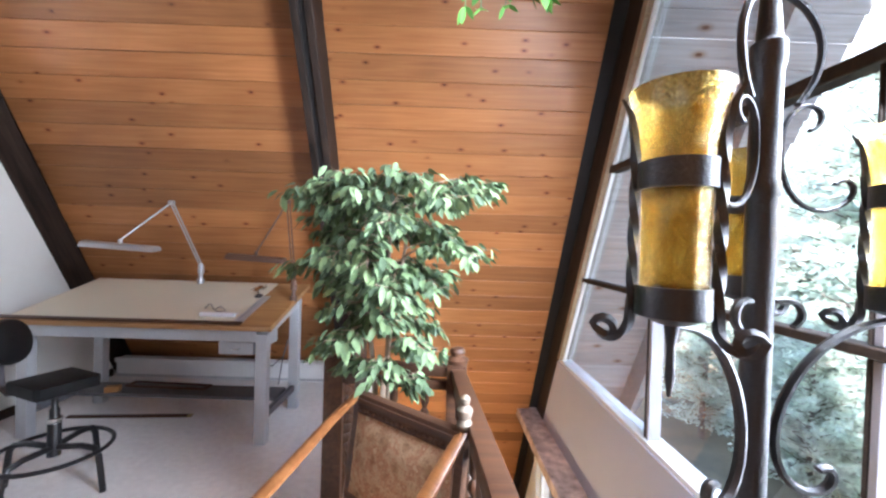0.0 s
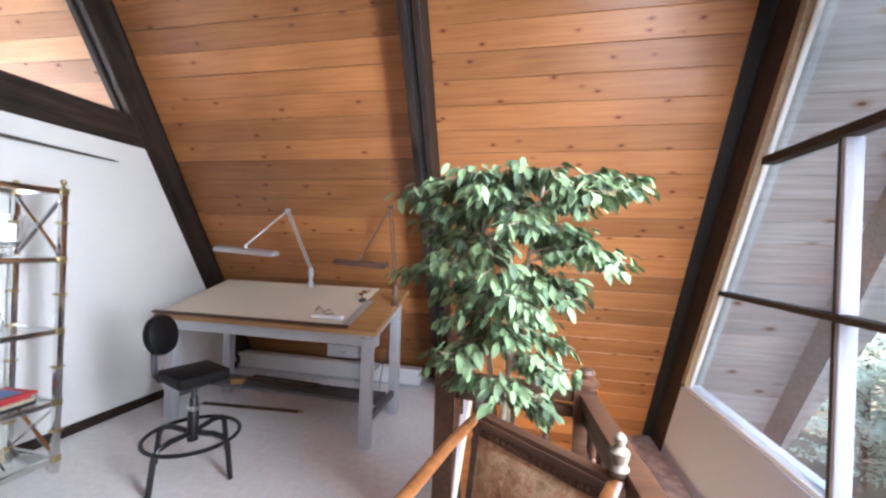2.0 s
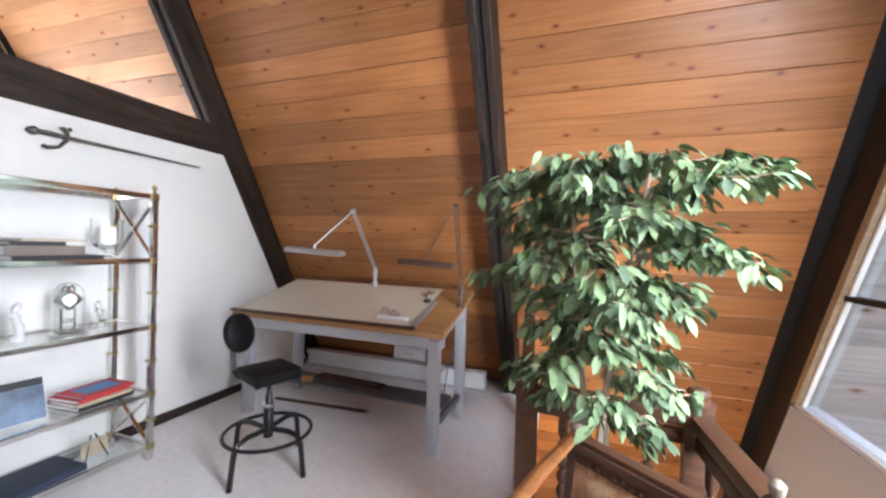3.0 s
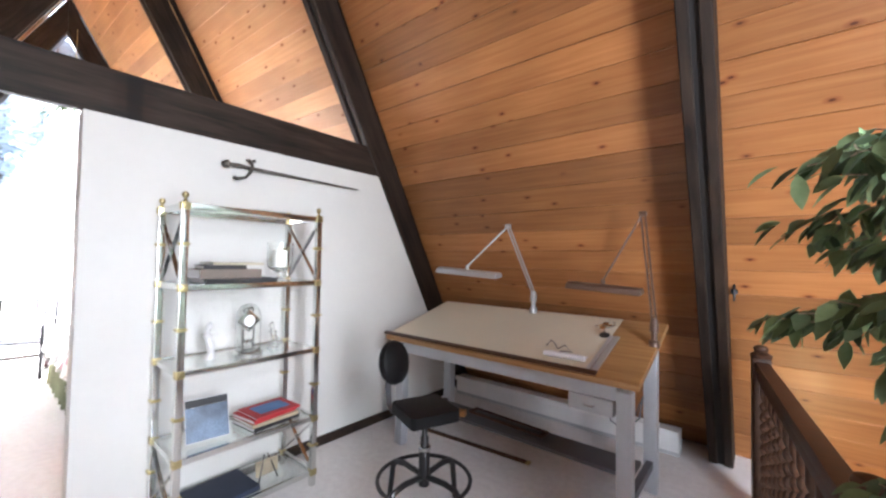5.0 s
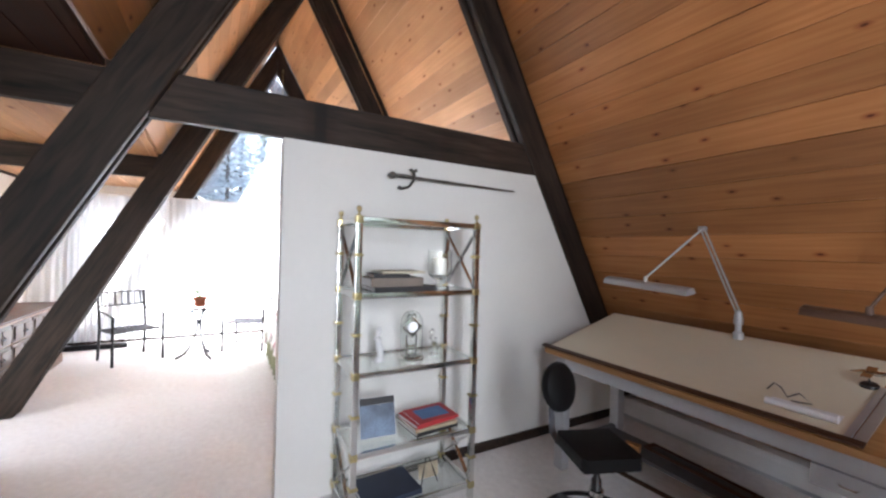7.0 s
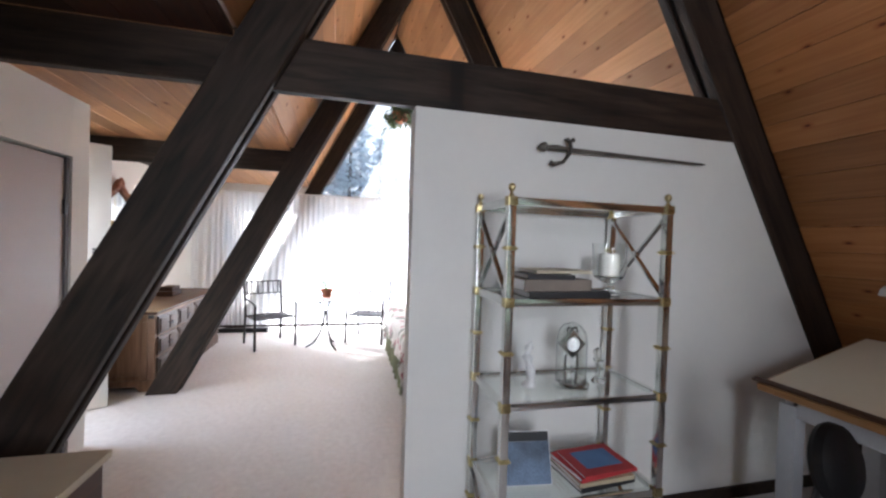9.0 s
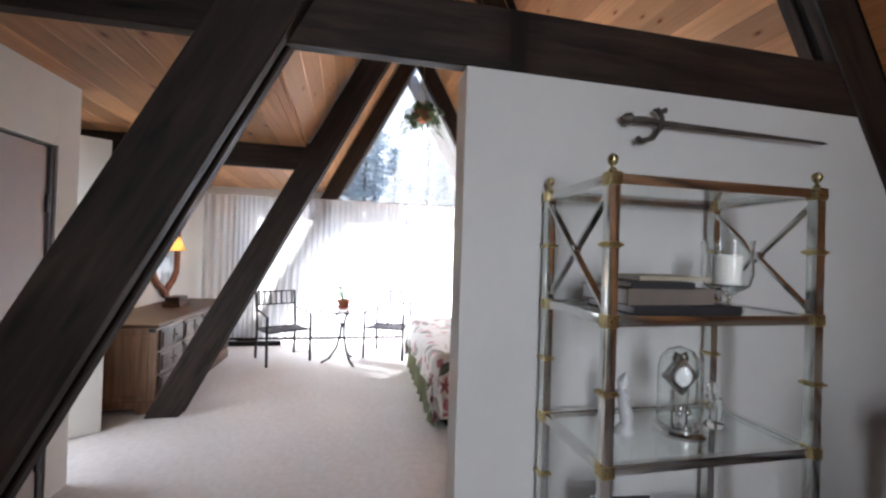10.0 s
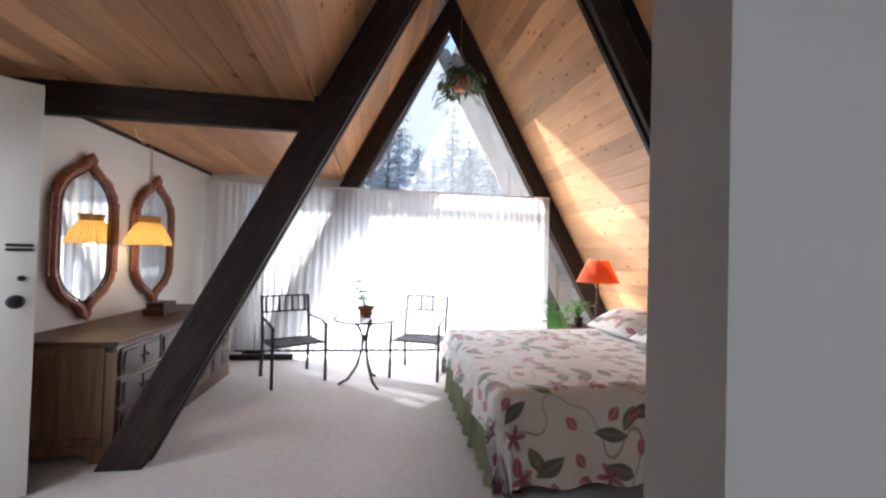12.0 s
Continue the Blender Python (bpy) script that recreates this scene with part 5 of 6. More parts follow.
def shade_arm(angle):
    rot = pose(0, 0, 0, 0, 0, angle)
    R = 0.283
    axis = rot @ Matrix.Translation((R, 0, 0))
    zc = 1.385
    cup = part("cup", lathe(bm_new(), [(0.02, zc - 0.012), (0.05, zc), (0.056, zc + 0.002), (0.056, zc + 0.05), (0.052, zc + 0.05), (0.05, zc + 0.006), (0.0, zc + 0.004)], axis, 24), IRON, ch, "black iron cup")
    sd = part("shade", lathe(bm_new(), [(0.047, zc + 0.01), (0.049, zc + 0.03), (0.050, zc + 0.16), (0.053, zc + 0.26), (0.061, zc + 0.32), (0.075, zc + 0.365), (0.071, zc + 0.366), (0.058, zc + 0.32), (0.0495, zc + 0.26), (0.0465, zc + 0.16), (0.0445, zc + 0.03), (0.043, zc + 0.01)], axis, 28, closed=True), AMBER, ch, "amber crackle glass shade")
    sd.visible_shadow = False
    part("band", lathe(bm_new(), [(0.0575, zc + 0.205), (0.0575, zc + 0.25), (0.0545, zc + 0.25), (0.0545, zc + 0.205)], axis, 28, closed=True), IRON, ch)
    part("drop", lathe(bm_new(), [(0.003, zc - 0.13), (0.008, zc - 0.1), (0.006, zc - 0.05), (0.012, zc - 0.012)], axis, 10), IRON, ch)
    # upright twisted bars either side, scrolled at the foot and leaf-tipped above
    for s in (-1, 1):
        m2 = axis @ pose(0, 0, 0, 0, 0, 120 if s > 0 else -60)
        pts = [Vector((0.085, 0, zc + 0.365)), Vector((0.070, 0, zc + 0.335)), Vector((0.0625, 0, zc + 0.29))]
        pts += [Vector((0.061, 0, zc + 0.27 - 0.012 * k)) for k in range(22)]
        pts += [Vector((0.061 + 0.032 * (1 - math.cos(w)), 0, zc + 0.0 - 0.045 * math.sin(w))) for w in [0.3 + 0.25 * k for k in range(9)]]
        foot = pts[-1]
        pts += [Vector((foot.x + 0.022 * math.cos(w) * (1 - w / 9) - 0.022 + 0.008, 0, foot.z + 0.024 * math.sin(w) * (1 - w / 9))) for w in [0.4 + 0.5 * k for k in range(10)]]
        bar = tube(bm_new(), [m2 @ p for p in pts], [0.003, 0.0065, 0.0085] + [0.0092] * (len(pts) - 3), 4, twist=0.28)
        part("twisted_bar", bar, IRON, ch)
    # lower S-scroll from cup to pole, upper C-scrolls
    for nm, pts, rr in (
        ("scroll_arm", [(R, zc - 0.012), (0.22, 1.365), (0.15, 1.335), (0.09, 1.275), (0.05, 1.20), (0.036, 1.12), (0.055, 1.055), (0.10, 1.02), (0.145, 1.025), (0.165, 1.055), (0.15, 1.08), (0.13, 1.07)], 0.011),
        ("c_scroll", [(0.085, 1.735), (0.10, 1.74), (0.112, 1.76), (0.10, 1.782), (0.07, 1.785), (0.045, 1.765), (0.031, 1.73), (0.030, 1.68), (0.038, 1.635), (0.062, 1.595), (0.10, 1.575), (0.14, 1.58), (0.172, 1.603), (0.178, 1.63), (0.158, 1.645), (0.138, 1.632)], 0.0065),
        ("c_scroll", [(0.030, 2.0), (0.07, 1.975), (0.10, 1.93), (0.106, 1.88), (0.09, 1.82), (0.06, 1.785)], 0.008),
        ("leaf_scroll", [(0.03, 1.40), (0.06, 1.405), (0.085, 1.39), (0.09, 1.365), (0.07, 1.35)], 0.009)):
        fine = []
        for p, q in zip(pts, pts[1:]):
            fine += [Vector((p[0] + (q[0] - p[0]) * f, 0, p[1] + (q[1] - p[1]) * f)) for f in (0, 0.5)]
        fine.append(Vector((pts[-1][0], 0, pts[-1][1])))
        for _ in range(2):
            fine = [fine[0]] + [(fine[k - 1] + 2 * fine[k] + fine[k + 1]) / 4 for k in range(1, len(fine) - 1)] + [fine[-1]]
        part(nm, tube(bm_new(), [rot @ p for p in fine], rr, 6, flat=0.7), IRON, ch)


for a in (208, 58, -2):
    shade_arm(a)

# ---- trailing plant above the stair ----
hp = thing("hanging_plant", pose(0.15, 1.80, 2.60), "trailing plant with bright green leaves hung above the stair", "plant")
part("basket", lathe(bm_new(), [(0.07, 0.12), (0.12, 0.2), (0.13, 0.27), (0.12, 0.27), (0.105, 0.2), (0.0, 0.14)], seg=18), TERRACOTTA, hp)
vine, lv = bm_new(), bm_new()
r = random.Random(5)
for k in range(9):
    a = k * 0.7
    p = [Vector((0.11 * math.cos(a), 0.11 * math.sin(a), 0.27)), Vector((0.17 * math.cos(a), 0.17 * math.sin(a), 0.24))]
    drop = r.uniform(0.12, 0.34)
    p += [Vector((0.18 * math.cos(a), 0.18 * math.sin(a), 0.24 - drop * f)) for f in (0.3, 0.6, 1.0)]
    tube(vine, p, 0.003, 4)
    for q in p:
        for _ in range(3):
            leaf(lv, q, Vector((r.gauss(0, 1), r.gauss(0, 1), -0.8)), Vector((0, 0, 1)), r.uniform(0.05, 0.075), 0.6)
part("vine", vine, FICUS, hp)
part("foliage", lv, BRIGHTLEAF, hp)
for k in range(3):
    a = k * 2.094
    part("cord", tube(bm_new(), [(0.12 * math.cos(a), 0.12 * math.sin(a), 0.27), (0, 0, 0.7), (0, 0, 1.85)], 0.003, 4), GROOVE, hp)

# ---- lamp on the storey below, seen between the balusters ----
t = thing("downstairs_lamp", pose(-0.42, 3.35, LOW), "lit yellow floor lamp on the storey below the stair", "lamp")
part("base", lathe(bm_new(), [(0.13, 0), (0.13, 0.02), (0.02, 0.04), (0.012, 1.1)], seg=18), BRASS, t)
part("shade", lathe(bm_new(), [(0.20, 1.05), (0.12, 1.32), (0.118, 1.32), (0.198, 1.05)], seg=28, closed=True), glow("lit_yellow_shade", (1.0, 0.70, 0.28), 1.6), t)
lamp("downstairs_bulb_light", "POINT", Matrix.Translation((-0.42, 3.35, LOW + 1.45)), 5, (1.0, 0.72, 0.36), radius=0.06)

# ---- doors of the closet ----
GREYDOOR = simple("grey_taupe_door_paint", (0.40, 0.36, 0.36), 0.5, vary=0.04, scale=5, relief=0.05)
dg = thing("door_closet", pose(-4.66, -1.19, 0), "closed flat taupe door in the white closet wall", "door", kind="structure")
part("leaf", box(bm_new(), 0.0, 0.79, -0.02, 0.018, 0.01, 2.04, bevel=0.003), GREYDOOR, dg)
for z in (0.25, 1.05, 1.72):
    part("hinge", box(bm_new(), -0.015, 0.012, 0.0182, 0.032, z - 0.05, z + 0.05, bevel=0.003), BLACK, dg)
part("jamb", box(bm_new(), -0.035, -0.004, -0.04, 0.03, 0, 2.05, bevel=0.003), STEEL_DARK, dg)
dl = thing("door_open", pose(-5.60, -1.39, 0, 0, 0, -54.8), "open white door with black knob and bolt", "door", kind="structure")
part("leaf", box(bm_new(), 0.0, 0.66, -0.02, 0.02, 0.01, 2.32, bevel=0.003), WALL, dl)
part("latch_plate", box(bm_new(), 0.015, 0.12, 0.0202, 0.026, 1.375, 1.391), BLACK, dl)
part("latch_plate", box(bm_new(), 0.015, 0.12, 0.0202, 0.026, 1.40, 1.416), BLACK, dl)
part("bolt", lathe(bm_new(), [(0.016, 0), (0.016, 0.012), (0.01, 0.016)], Matrix.Translation((0.055, 0.02, 1.225)) @ pose(0, 0, 0, -90), 14), BLACK, dl)
part("knob", lathe(bm_new(), [(0.032, 0), (0.032, 0.006), (0.014, 0.012), (0.014, 0.03), (0.034, 0.042), (0.038, 0.056), (0.028, 0.068), (0.004, 0.073)], Matrix.Translation((0.07, 0.02, 1.10)) @ pose(0, 0, 0, -90), 18), BLACK, dl, "black round knob")

# ---- dresser ----
DX0, DX1, DYF = -7.80, -5.93, -1.17
dz = 0.79
ds = thing("dresser", pose(0, 0, 0), "long brown wooden dresser with carved drawers against the white wall", "dresser")
part("top", box(bm_new(), DX0 - 0.02, DX1 + 0.02, DORMER_Y + 0.005, DYF + 0.025, dz - 0.03, dz, bevel=0.008), WALNUT, ds, "dark polished top")
part("body", box(bm_new(), DX0, DX1, DORMER_Y + 0.01, DYF, 0.09, dz - 0.031, bevel=0.004), DRESSER, ds)
bm = prism(bm_new(), [(DORMER_Y + 0.01, 0), (DORMER_Y + 0.12, 0), (DORMER_Y + 0.16, 0.05), (DYF - 0.16, 0.05), (DYF - 0.12, 0), (DYF + 0.012, 0), (DYF + 0.012, 0.11), (DORMER_Y + 0.01, 0.11)], "x", DX1 - 0.02, DX1 + 0.015)
part("plinth", bm, DRESSER, ds, smooth=False)
part("plinth", box(bm_new(), DX0, DX1 - 0.021, DYF - 0.03, DYF + 0.012, 0.0, 0.11, bevel=0.004), DRESSER, ds)
bm = bm_new()
for y0, y1, z0, z1 in ((DORMER_Y + 0.03, DYF - 0.06, dz - 0.10, dz - 0.04), (DORMER_Y + 0.03, DYF - 0.06, 0.115, 0.16), (DORMER_Y + 0.03, DORMER_Y + 0.09, 0.161, dz - 0.101), (DYF - 0.12, DYF - 0.06, 0.161, dz - 0.101)):
    box(bm, DX1, DX1 + 0.012, y0, y1, z0, z1, bevel=0.003)
part("side_moulding", bm, DRESSER, ds)
for y in (DORMER_Y + 0.05, DYF - 0.03):
    part("corner_ornament", box(bm_new(), DX1 + 0.001, DX1 + 0.02, y - 0.025, y + 0.025, dz - 0.07, dz - 0.035, bevel=0.005), BLACK, ds, "dark carved corner block")
for c in range(4):
    x1 = DX1 - 0.03 - c * 0.455
    for k in range(3):
        z0 = 0.14 + k * 0.205
        d = part("drawer", box(bm_new(), x1 - 0.43, x1, DYF, DYF + 0.02, z0, z0 + 0.185, bevel=0.008), DRESSER_DARK, ds, "dark carved drawer front")
        for s in (0.02, 0.225):
            part("raised_panel", box(bm_new(), x1 - s - 0.185, x1 - s, DYF + 0.0205, DYF + 0.034, z0 + 0.025, z0 + 0.16, bevel=0.010), DRESSER_DARK, d)
        xm = x1 - 0.215
        part("handle", tube(bm_new(), [(xm - 0.04, DYF + 0.022, z0 + 0.105), (xm - 0.03, DYF + 0.05, z0 + 0.085), (xm, DYF + 0.055, z0 + 0.078), (xm + 0.03, DYF + 0.05, z0 + 0.085), (xm + 0.04, DYF + 0.022, z0 + 0.105)], 0.006, 6), BLACK, d, "black bail handle")

# ---- mirrors ----
REDWOOD = timber("carved_red_brown_wood", (0.19, 0.07, 0.038), (0.38, 0.165, 0.10), rough=0.45, coat=0.2)
MIRROR, mn, ml, mb = mat("mirror_silver")
mb.inputs["Metallic"].default_value, mb.inputs["Roughness"].default_value, mb.inputs["Base Color"].default_value = 1.0, 0.015, (0.86, 0.88, 0.88, 1)


def mirror_outline(w, h):
    """A tall octagon with ogee shoulders and a pointed top and foot."""
    quarter = [(w, 0.0), (w, 0.36 * h), (0.99 * w, 0.52 * h), (0.93 * w, 0.63 * h), (0.82 * w, 0.73 * h), (0.66 * w, 0.82 * h), (0.48 * w, 0.885 * h), (0.32 * w, 0.93 * h), (0.17 * w, 0.99 * h), (0.06 * w, 1.07 * h), (0.0, 1.12 * h)]
    right = [(x, z) for x, z in quarter]
    left = [(-x, z) for x, z in quarter[-2::-1]]
    return right + left + [(-x, -z) for x, z in quarter[1:]] + [(x, -z) for x, z in quarter[-2:0:-1]]


for mx in (-6.60, -7.52):
    t = thing("wall_mirror", pose(mx, DORMER_Y + 0.012, 1.49), "tall pointed mirror in a carved red-brown wooden frame", "mirror", "mirrors above the dresser")
    o = mirror_outline(0.31, 0.57)
    pts = [Vector((x, 0.012, z)) for x, z in o]
    rad = [0.030 + 0.012 * (abs(p.z) > 0.30) * abs(math.sin(p.x * 26 + 0.4)) for p in pts]
    part("frame", tube(bm_new(), pts, rad, 8, flat=0.8, ring=True), REDWOOD, t, "carved wooden frame")
    part("bead", tube(bm_new(), [Vector((p.x * 0.89, 0.03, p.z * 0.93)) for p in pts], 0.008, 6, ring=True), REDWOOD, t)
    for s_ in (1, -1):
        part("crest", tube(bm_new(), [(-0.06, 0.02, s_ * 0.585), (-0.03, 0.035, s_ * 0.625), (0, 0.035, s_ * 0.665), (0.03, 0.035, s_ * 0.625), (0.06, 0.02, s_ * 0.585)], [0.012, 0.022, 0.018, 0.022, 0.012], 8), REDWOOD, t, "carved leaf crest")
        part("side_spindle", lathe(bm_new(), [(0.006, -0.31), (0.014, -0.30), (0.010, -0.26), (0.012, 0.0), (0.010, 0.26), (0.014, 0.30), (0.006, 0.31)], Matrix.Translation((s_ * 0.352, 0.018, 0)), 10), REDWOOD, t, "turned side spindle")
    part("glass", prism(bm_new(), o, "y", 0.004, 0.012), MIRROR, t, smooth=False)

t = thing("jewel_box", pose(-7.10, -1.52, dz), "dark stacked wooden boxes on the dresser", "box")
part("box", box(bm_new(), -0.13, 0.13, -0.09, 0.09, 0, 0.06, bevel=0.006), WALNUT, t)
part("lid", box(bm_new(), -0.11, 0.11, -0.075, 0.075, 0.0605, 0.115, bevel=0.01), WALNUT, t)

# ---- pendant lamp ----
pl = thing("pendant_lamp", pose(-7.0, -1.60, 1.435), "lit pendant lamp with a pleated yellow shade on a chain", "lamp")


def lit_fabric():
    m, n, l, b = mat("lit_yellow_pleats")
    out = n["Material Output"]
    tl, mx_ = n.new("ShaderNodeBsdfTranslucent"), n.new("ShaderNodeMixShader")
    b.inputs["Base Color"].default_value, b.inputs["Roughness"].default_value = (0.66, 0.48, 0.24, 1), 0.8
    tl.inputs[0].default_value = (0.50, 0.32, 0.11, 1)
    mx_.inputs[0].default_value = 0.6
    l.new(b.outputs[0], mx_.inputs[1])
    l.new(tl.outputs[0], mx_.inputs[2])
    l.new(mx_.outputs[0], out.inputs[0])
    return m


b = bm_new()
rings = []
for f, rr, z in ((0, 0.18, 0.0), (0.03, 0.176, 0.03), (0.4, 0.14, 0.11), (0.75, 0.10, 0.185), (0.8, 0.075, 0.205), (1.0, 0.092, 0.265)):
    rings.append([b.verts.new(((rr + 0.006 * math.sin(k * math.pi) + (0.005 if k % 2 else -0.004)) * math.cos(k * math.pi / 36), (rr + (0.005 if k % 2 else -0.004)) * math.sin(k * math.pi / 36), z)) for k in range(72)])
for lo, hi in zip(rings, rings[1:]):
    for k in range(72):
        b.faces.new((lo[k - 1], lo[k], hi[k], hi[k - 1]))
part("shade", b, lit_fabric(), pl, "pleated yellow shade")
part("bulb", lathe(bm_new(), [(0.004, 0.015), (0.022, 0.022), (0.032, 0.045), (0.026, 0.07), (0.014, 0.09), (0.014, 0.12)], seg=14), glow("lit_bulb", (1.0, 0.72, 0.36), 30.0), pl)
part("socket", lathe(bm_new(), [(0.018, 0.12), (0.018, 0.22), (0.006, 0.235)], seg=12), BRASS, pl)
links = bm_new()
z = 0.235
while z < DORMER_Z - 1.435 - 0.05:
    tube(links, arc((0, 0, z + 0.014), 0.012, 0, 330, 7, "xz" if int(z / 0.022) % 2 else "yz"), 0.0028, 4, ring=True)
    z += 0.022
tube(links, [(0, 0, z), (0.06, 0.0, z - 0.04), (0.16, 0.02, z - 0.09), (0.25, 0.02, z - 0.05), (0.30, 0.02, z + 0.02)], 0.004, 5)
part("chain", links, BRASS, pl)
part("hook", lathe(bm_new(), [(0.018, DORMER_Z - 1.435 - 0.012), (0.018, DORMER_Z - 1.435 - 0.001)], seg=12), BRASS, pl)

lamp("pendant_bulb_light", "POINT", Matrix.Translation((-7.0, -1.60, 1.45)), 0.5, (1.0, 0.74, 0.42), radius=0.035)

# ---- bistro table and chairs ----
PATIO = simple("dark_grey_patio_metal", (0.035, 0.033, 0.035), 0.45, 0.4, vary=0.15, scale=30)
SLING = simple("grey_mesh_sling", (0.10, 0.10, 0.115), 0.8, vary=0.12, scale=80, relief=0.3)
TBX, TBY = -7.38, 0.37
bt = thing("bistro_table", pose(TBX, TBY, 0), "small round dark metal bistro table with a glass top", "table")
part("rim", lathe(bm_new(), [(0.335, 0.695), (0.345, 0.70), (0.345, 0.712), (0.335, 0.716), (0.325, 0.71), (0.325, 0.70)], seg=40, closed=True), PATIO, bt)
g = part("top", lathe(bm_new(), [(0.324, 0.700), (0.324, 0.707)], seg=40), glass("smoked_glass", (0.55, 0.56, 0.58)), bt, "smoked glass top")
part("collar", lathe(bm_new(), [(0.025, 0.47), (0.03, 0.48), (0.03, 0.52), (0.025, 0.53)], seg=14), PATIO, bt)
for k in range(3):
    a = radians(120 * k + 35)
    c, s = math.cos(a), math.sin(a)
    pts = [(0.16 * c, 0.16 * s, 0.695), (0.07 * c, 0.07 * s, 0.62), (0.022 * c, 0.022 * s, 0.50), (0.03 * c, 0.03 * s, 0.38), (0.08 * c, 0.08 * s, 0.20), (0.17 * c, 0.17 * s, 0.06), (0.27 * c, 0.27 * s, 0.008)]
    part("leg", tube(bm_new(), pts, 0.014, 8), PATIO, bt)


def patio_chair(m):
    t = thing("patio_chair", m, "dark metal patio armchair with a grey mesh sling seat", "chair", "chairs at the bistro table")
    w = 0.26
    for s in (-1, 1):
        part("back_leg", tube(bm_new(), [(s * w, -0.27, 0.0), (s * w, -0.23, 0.42), (s * w, -0.27, 0.65), (s * w, -0.33, 0.90)], 0.017, 8), PATIO, t)
        part("front_leg", tube(bm_new(), [(s * (w + 0.02), 0.26, 0.0), (s * (w + 0.02), 0.24, 0.62)], 0.017, 8), PATIO, t)
        part("arm", tube(bm_new(), [(s * (w + 0.02), 0.25, 0.62), (s * (w + 0.025), 0.10, 0.645), (s * (w + 0.01), -0.10, 0.655), (s * w, -0.27, 0.66)], 0.016, 8, flat=0.6), PATIO, t)
        part("seat_rail", tube(bm_new(), [(s * w, 0.24, 0.42), (s * w, 0.0, 0.405), (s * w, -0.23, 0.41)], 0.012, 6), PATIO, t)
    for y, z in ((-0.325, 0.89), (-0.285, 0.715), (-0.235, 0.405), (0.24, 0.42)):
        part("cross_bar", tube(bm_new(), [(-w, y, z), (0, y - 0.012, z), (w, y, z)], 0.010, 6), PATIO, t)
    b = bm_new()
    cols = [[b.verts.new((-w + 0.012 + (2 * w - 0.024) * i / 8, y - 0.010 * (1 - (i / 4 - 1) ** 2), z - 0.018 * (1 - (i / 4 - 1) ** 2) * k)) for y, z, k in ((0.24, 0.425, 1), (0.1, 0.405, 1), (-0.1, 0.40, 1), (-0.235, 0.41, 1))] for i in range(9)]
    for a, c in zip(cols, cols[1:]):
        for j in range(3):
            b.faces.new((a[j], c[j], c[j + 1], a[j + 1]))
    ob = part("seat", b, SLING, t, "grey mesh seat")
    for k in range(7):
        x = -w + 0.04 + (2 * w - 0.08) * k / 6
        part("slat", tube(bm_new(), [(x, -0.292, 0.72), (x, -0.322, 0.885)], 0.009 if k % 2 else 0.014, 6, flat=0.4), SLING, t)
    return t


pc = patio_chair(pose(-7.60, -0.43, 0, 0, 0, -60))
copy_thing(pc, pose(-7.72, 1.00, 0, 0, 0, -110))

pp = thing("potted_plant", pose(TBX, TBY, 0.7165), "small leafy plant in a terracotta pot on the bistro table", "plant")
part("saucer", lathe(bm_new(), [(0.07, 0), (0.085, 0.015), (0.08, 0.016), (0.065, 0.004)], seg=20), TERRACOTTA, pp)
part("pot", lathe(bm_new(), [(0.055, 0.004), (0.075, 0.09), (0.09, 0.092), (0.092, 0.125), (0.08, 0.125), (0.075, 0.1), (0.0, 0.1)], seg=20), TERRACOTTA, pp)
stems, lv = bm_new(), bm_new()
r = random.Random(3)
for k in range(16):
    a, h = r.uniform(0, 6.283), r.uniform(0.08, 0.31)
    e = Vector((math.cos(a) * r.uniform(0.03, 0.14), math.sin(a) * r.uniform(0.03, 0.14), 0.1 + h))
    tube(stems, [(0, 0, 0.1), e * 0.6 + Vector((0, 0, 0.06)), e], 0.0025, 4)
    for _ in range(2):
        leaf(lv, e, Vector((r.gauss(0, 1), r.gauss(0, 1), 0.1)), Vector((0, 0, 1)), r.uniform(0.075, 0.12), 0.75)
part("stem_cluster", stems, BRIGHTLEAF, pp)
part("foliage", lv, leaf_material("pale_variegated_leaves", (0.16, 0.24, 0.11), (0.38, 0.44, 0.28)), pp)


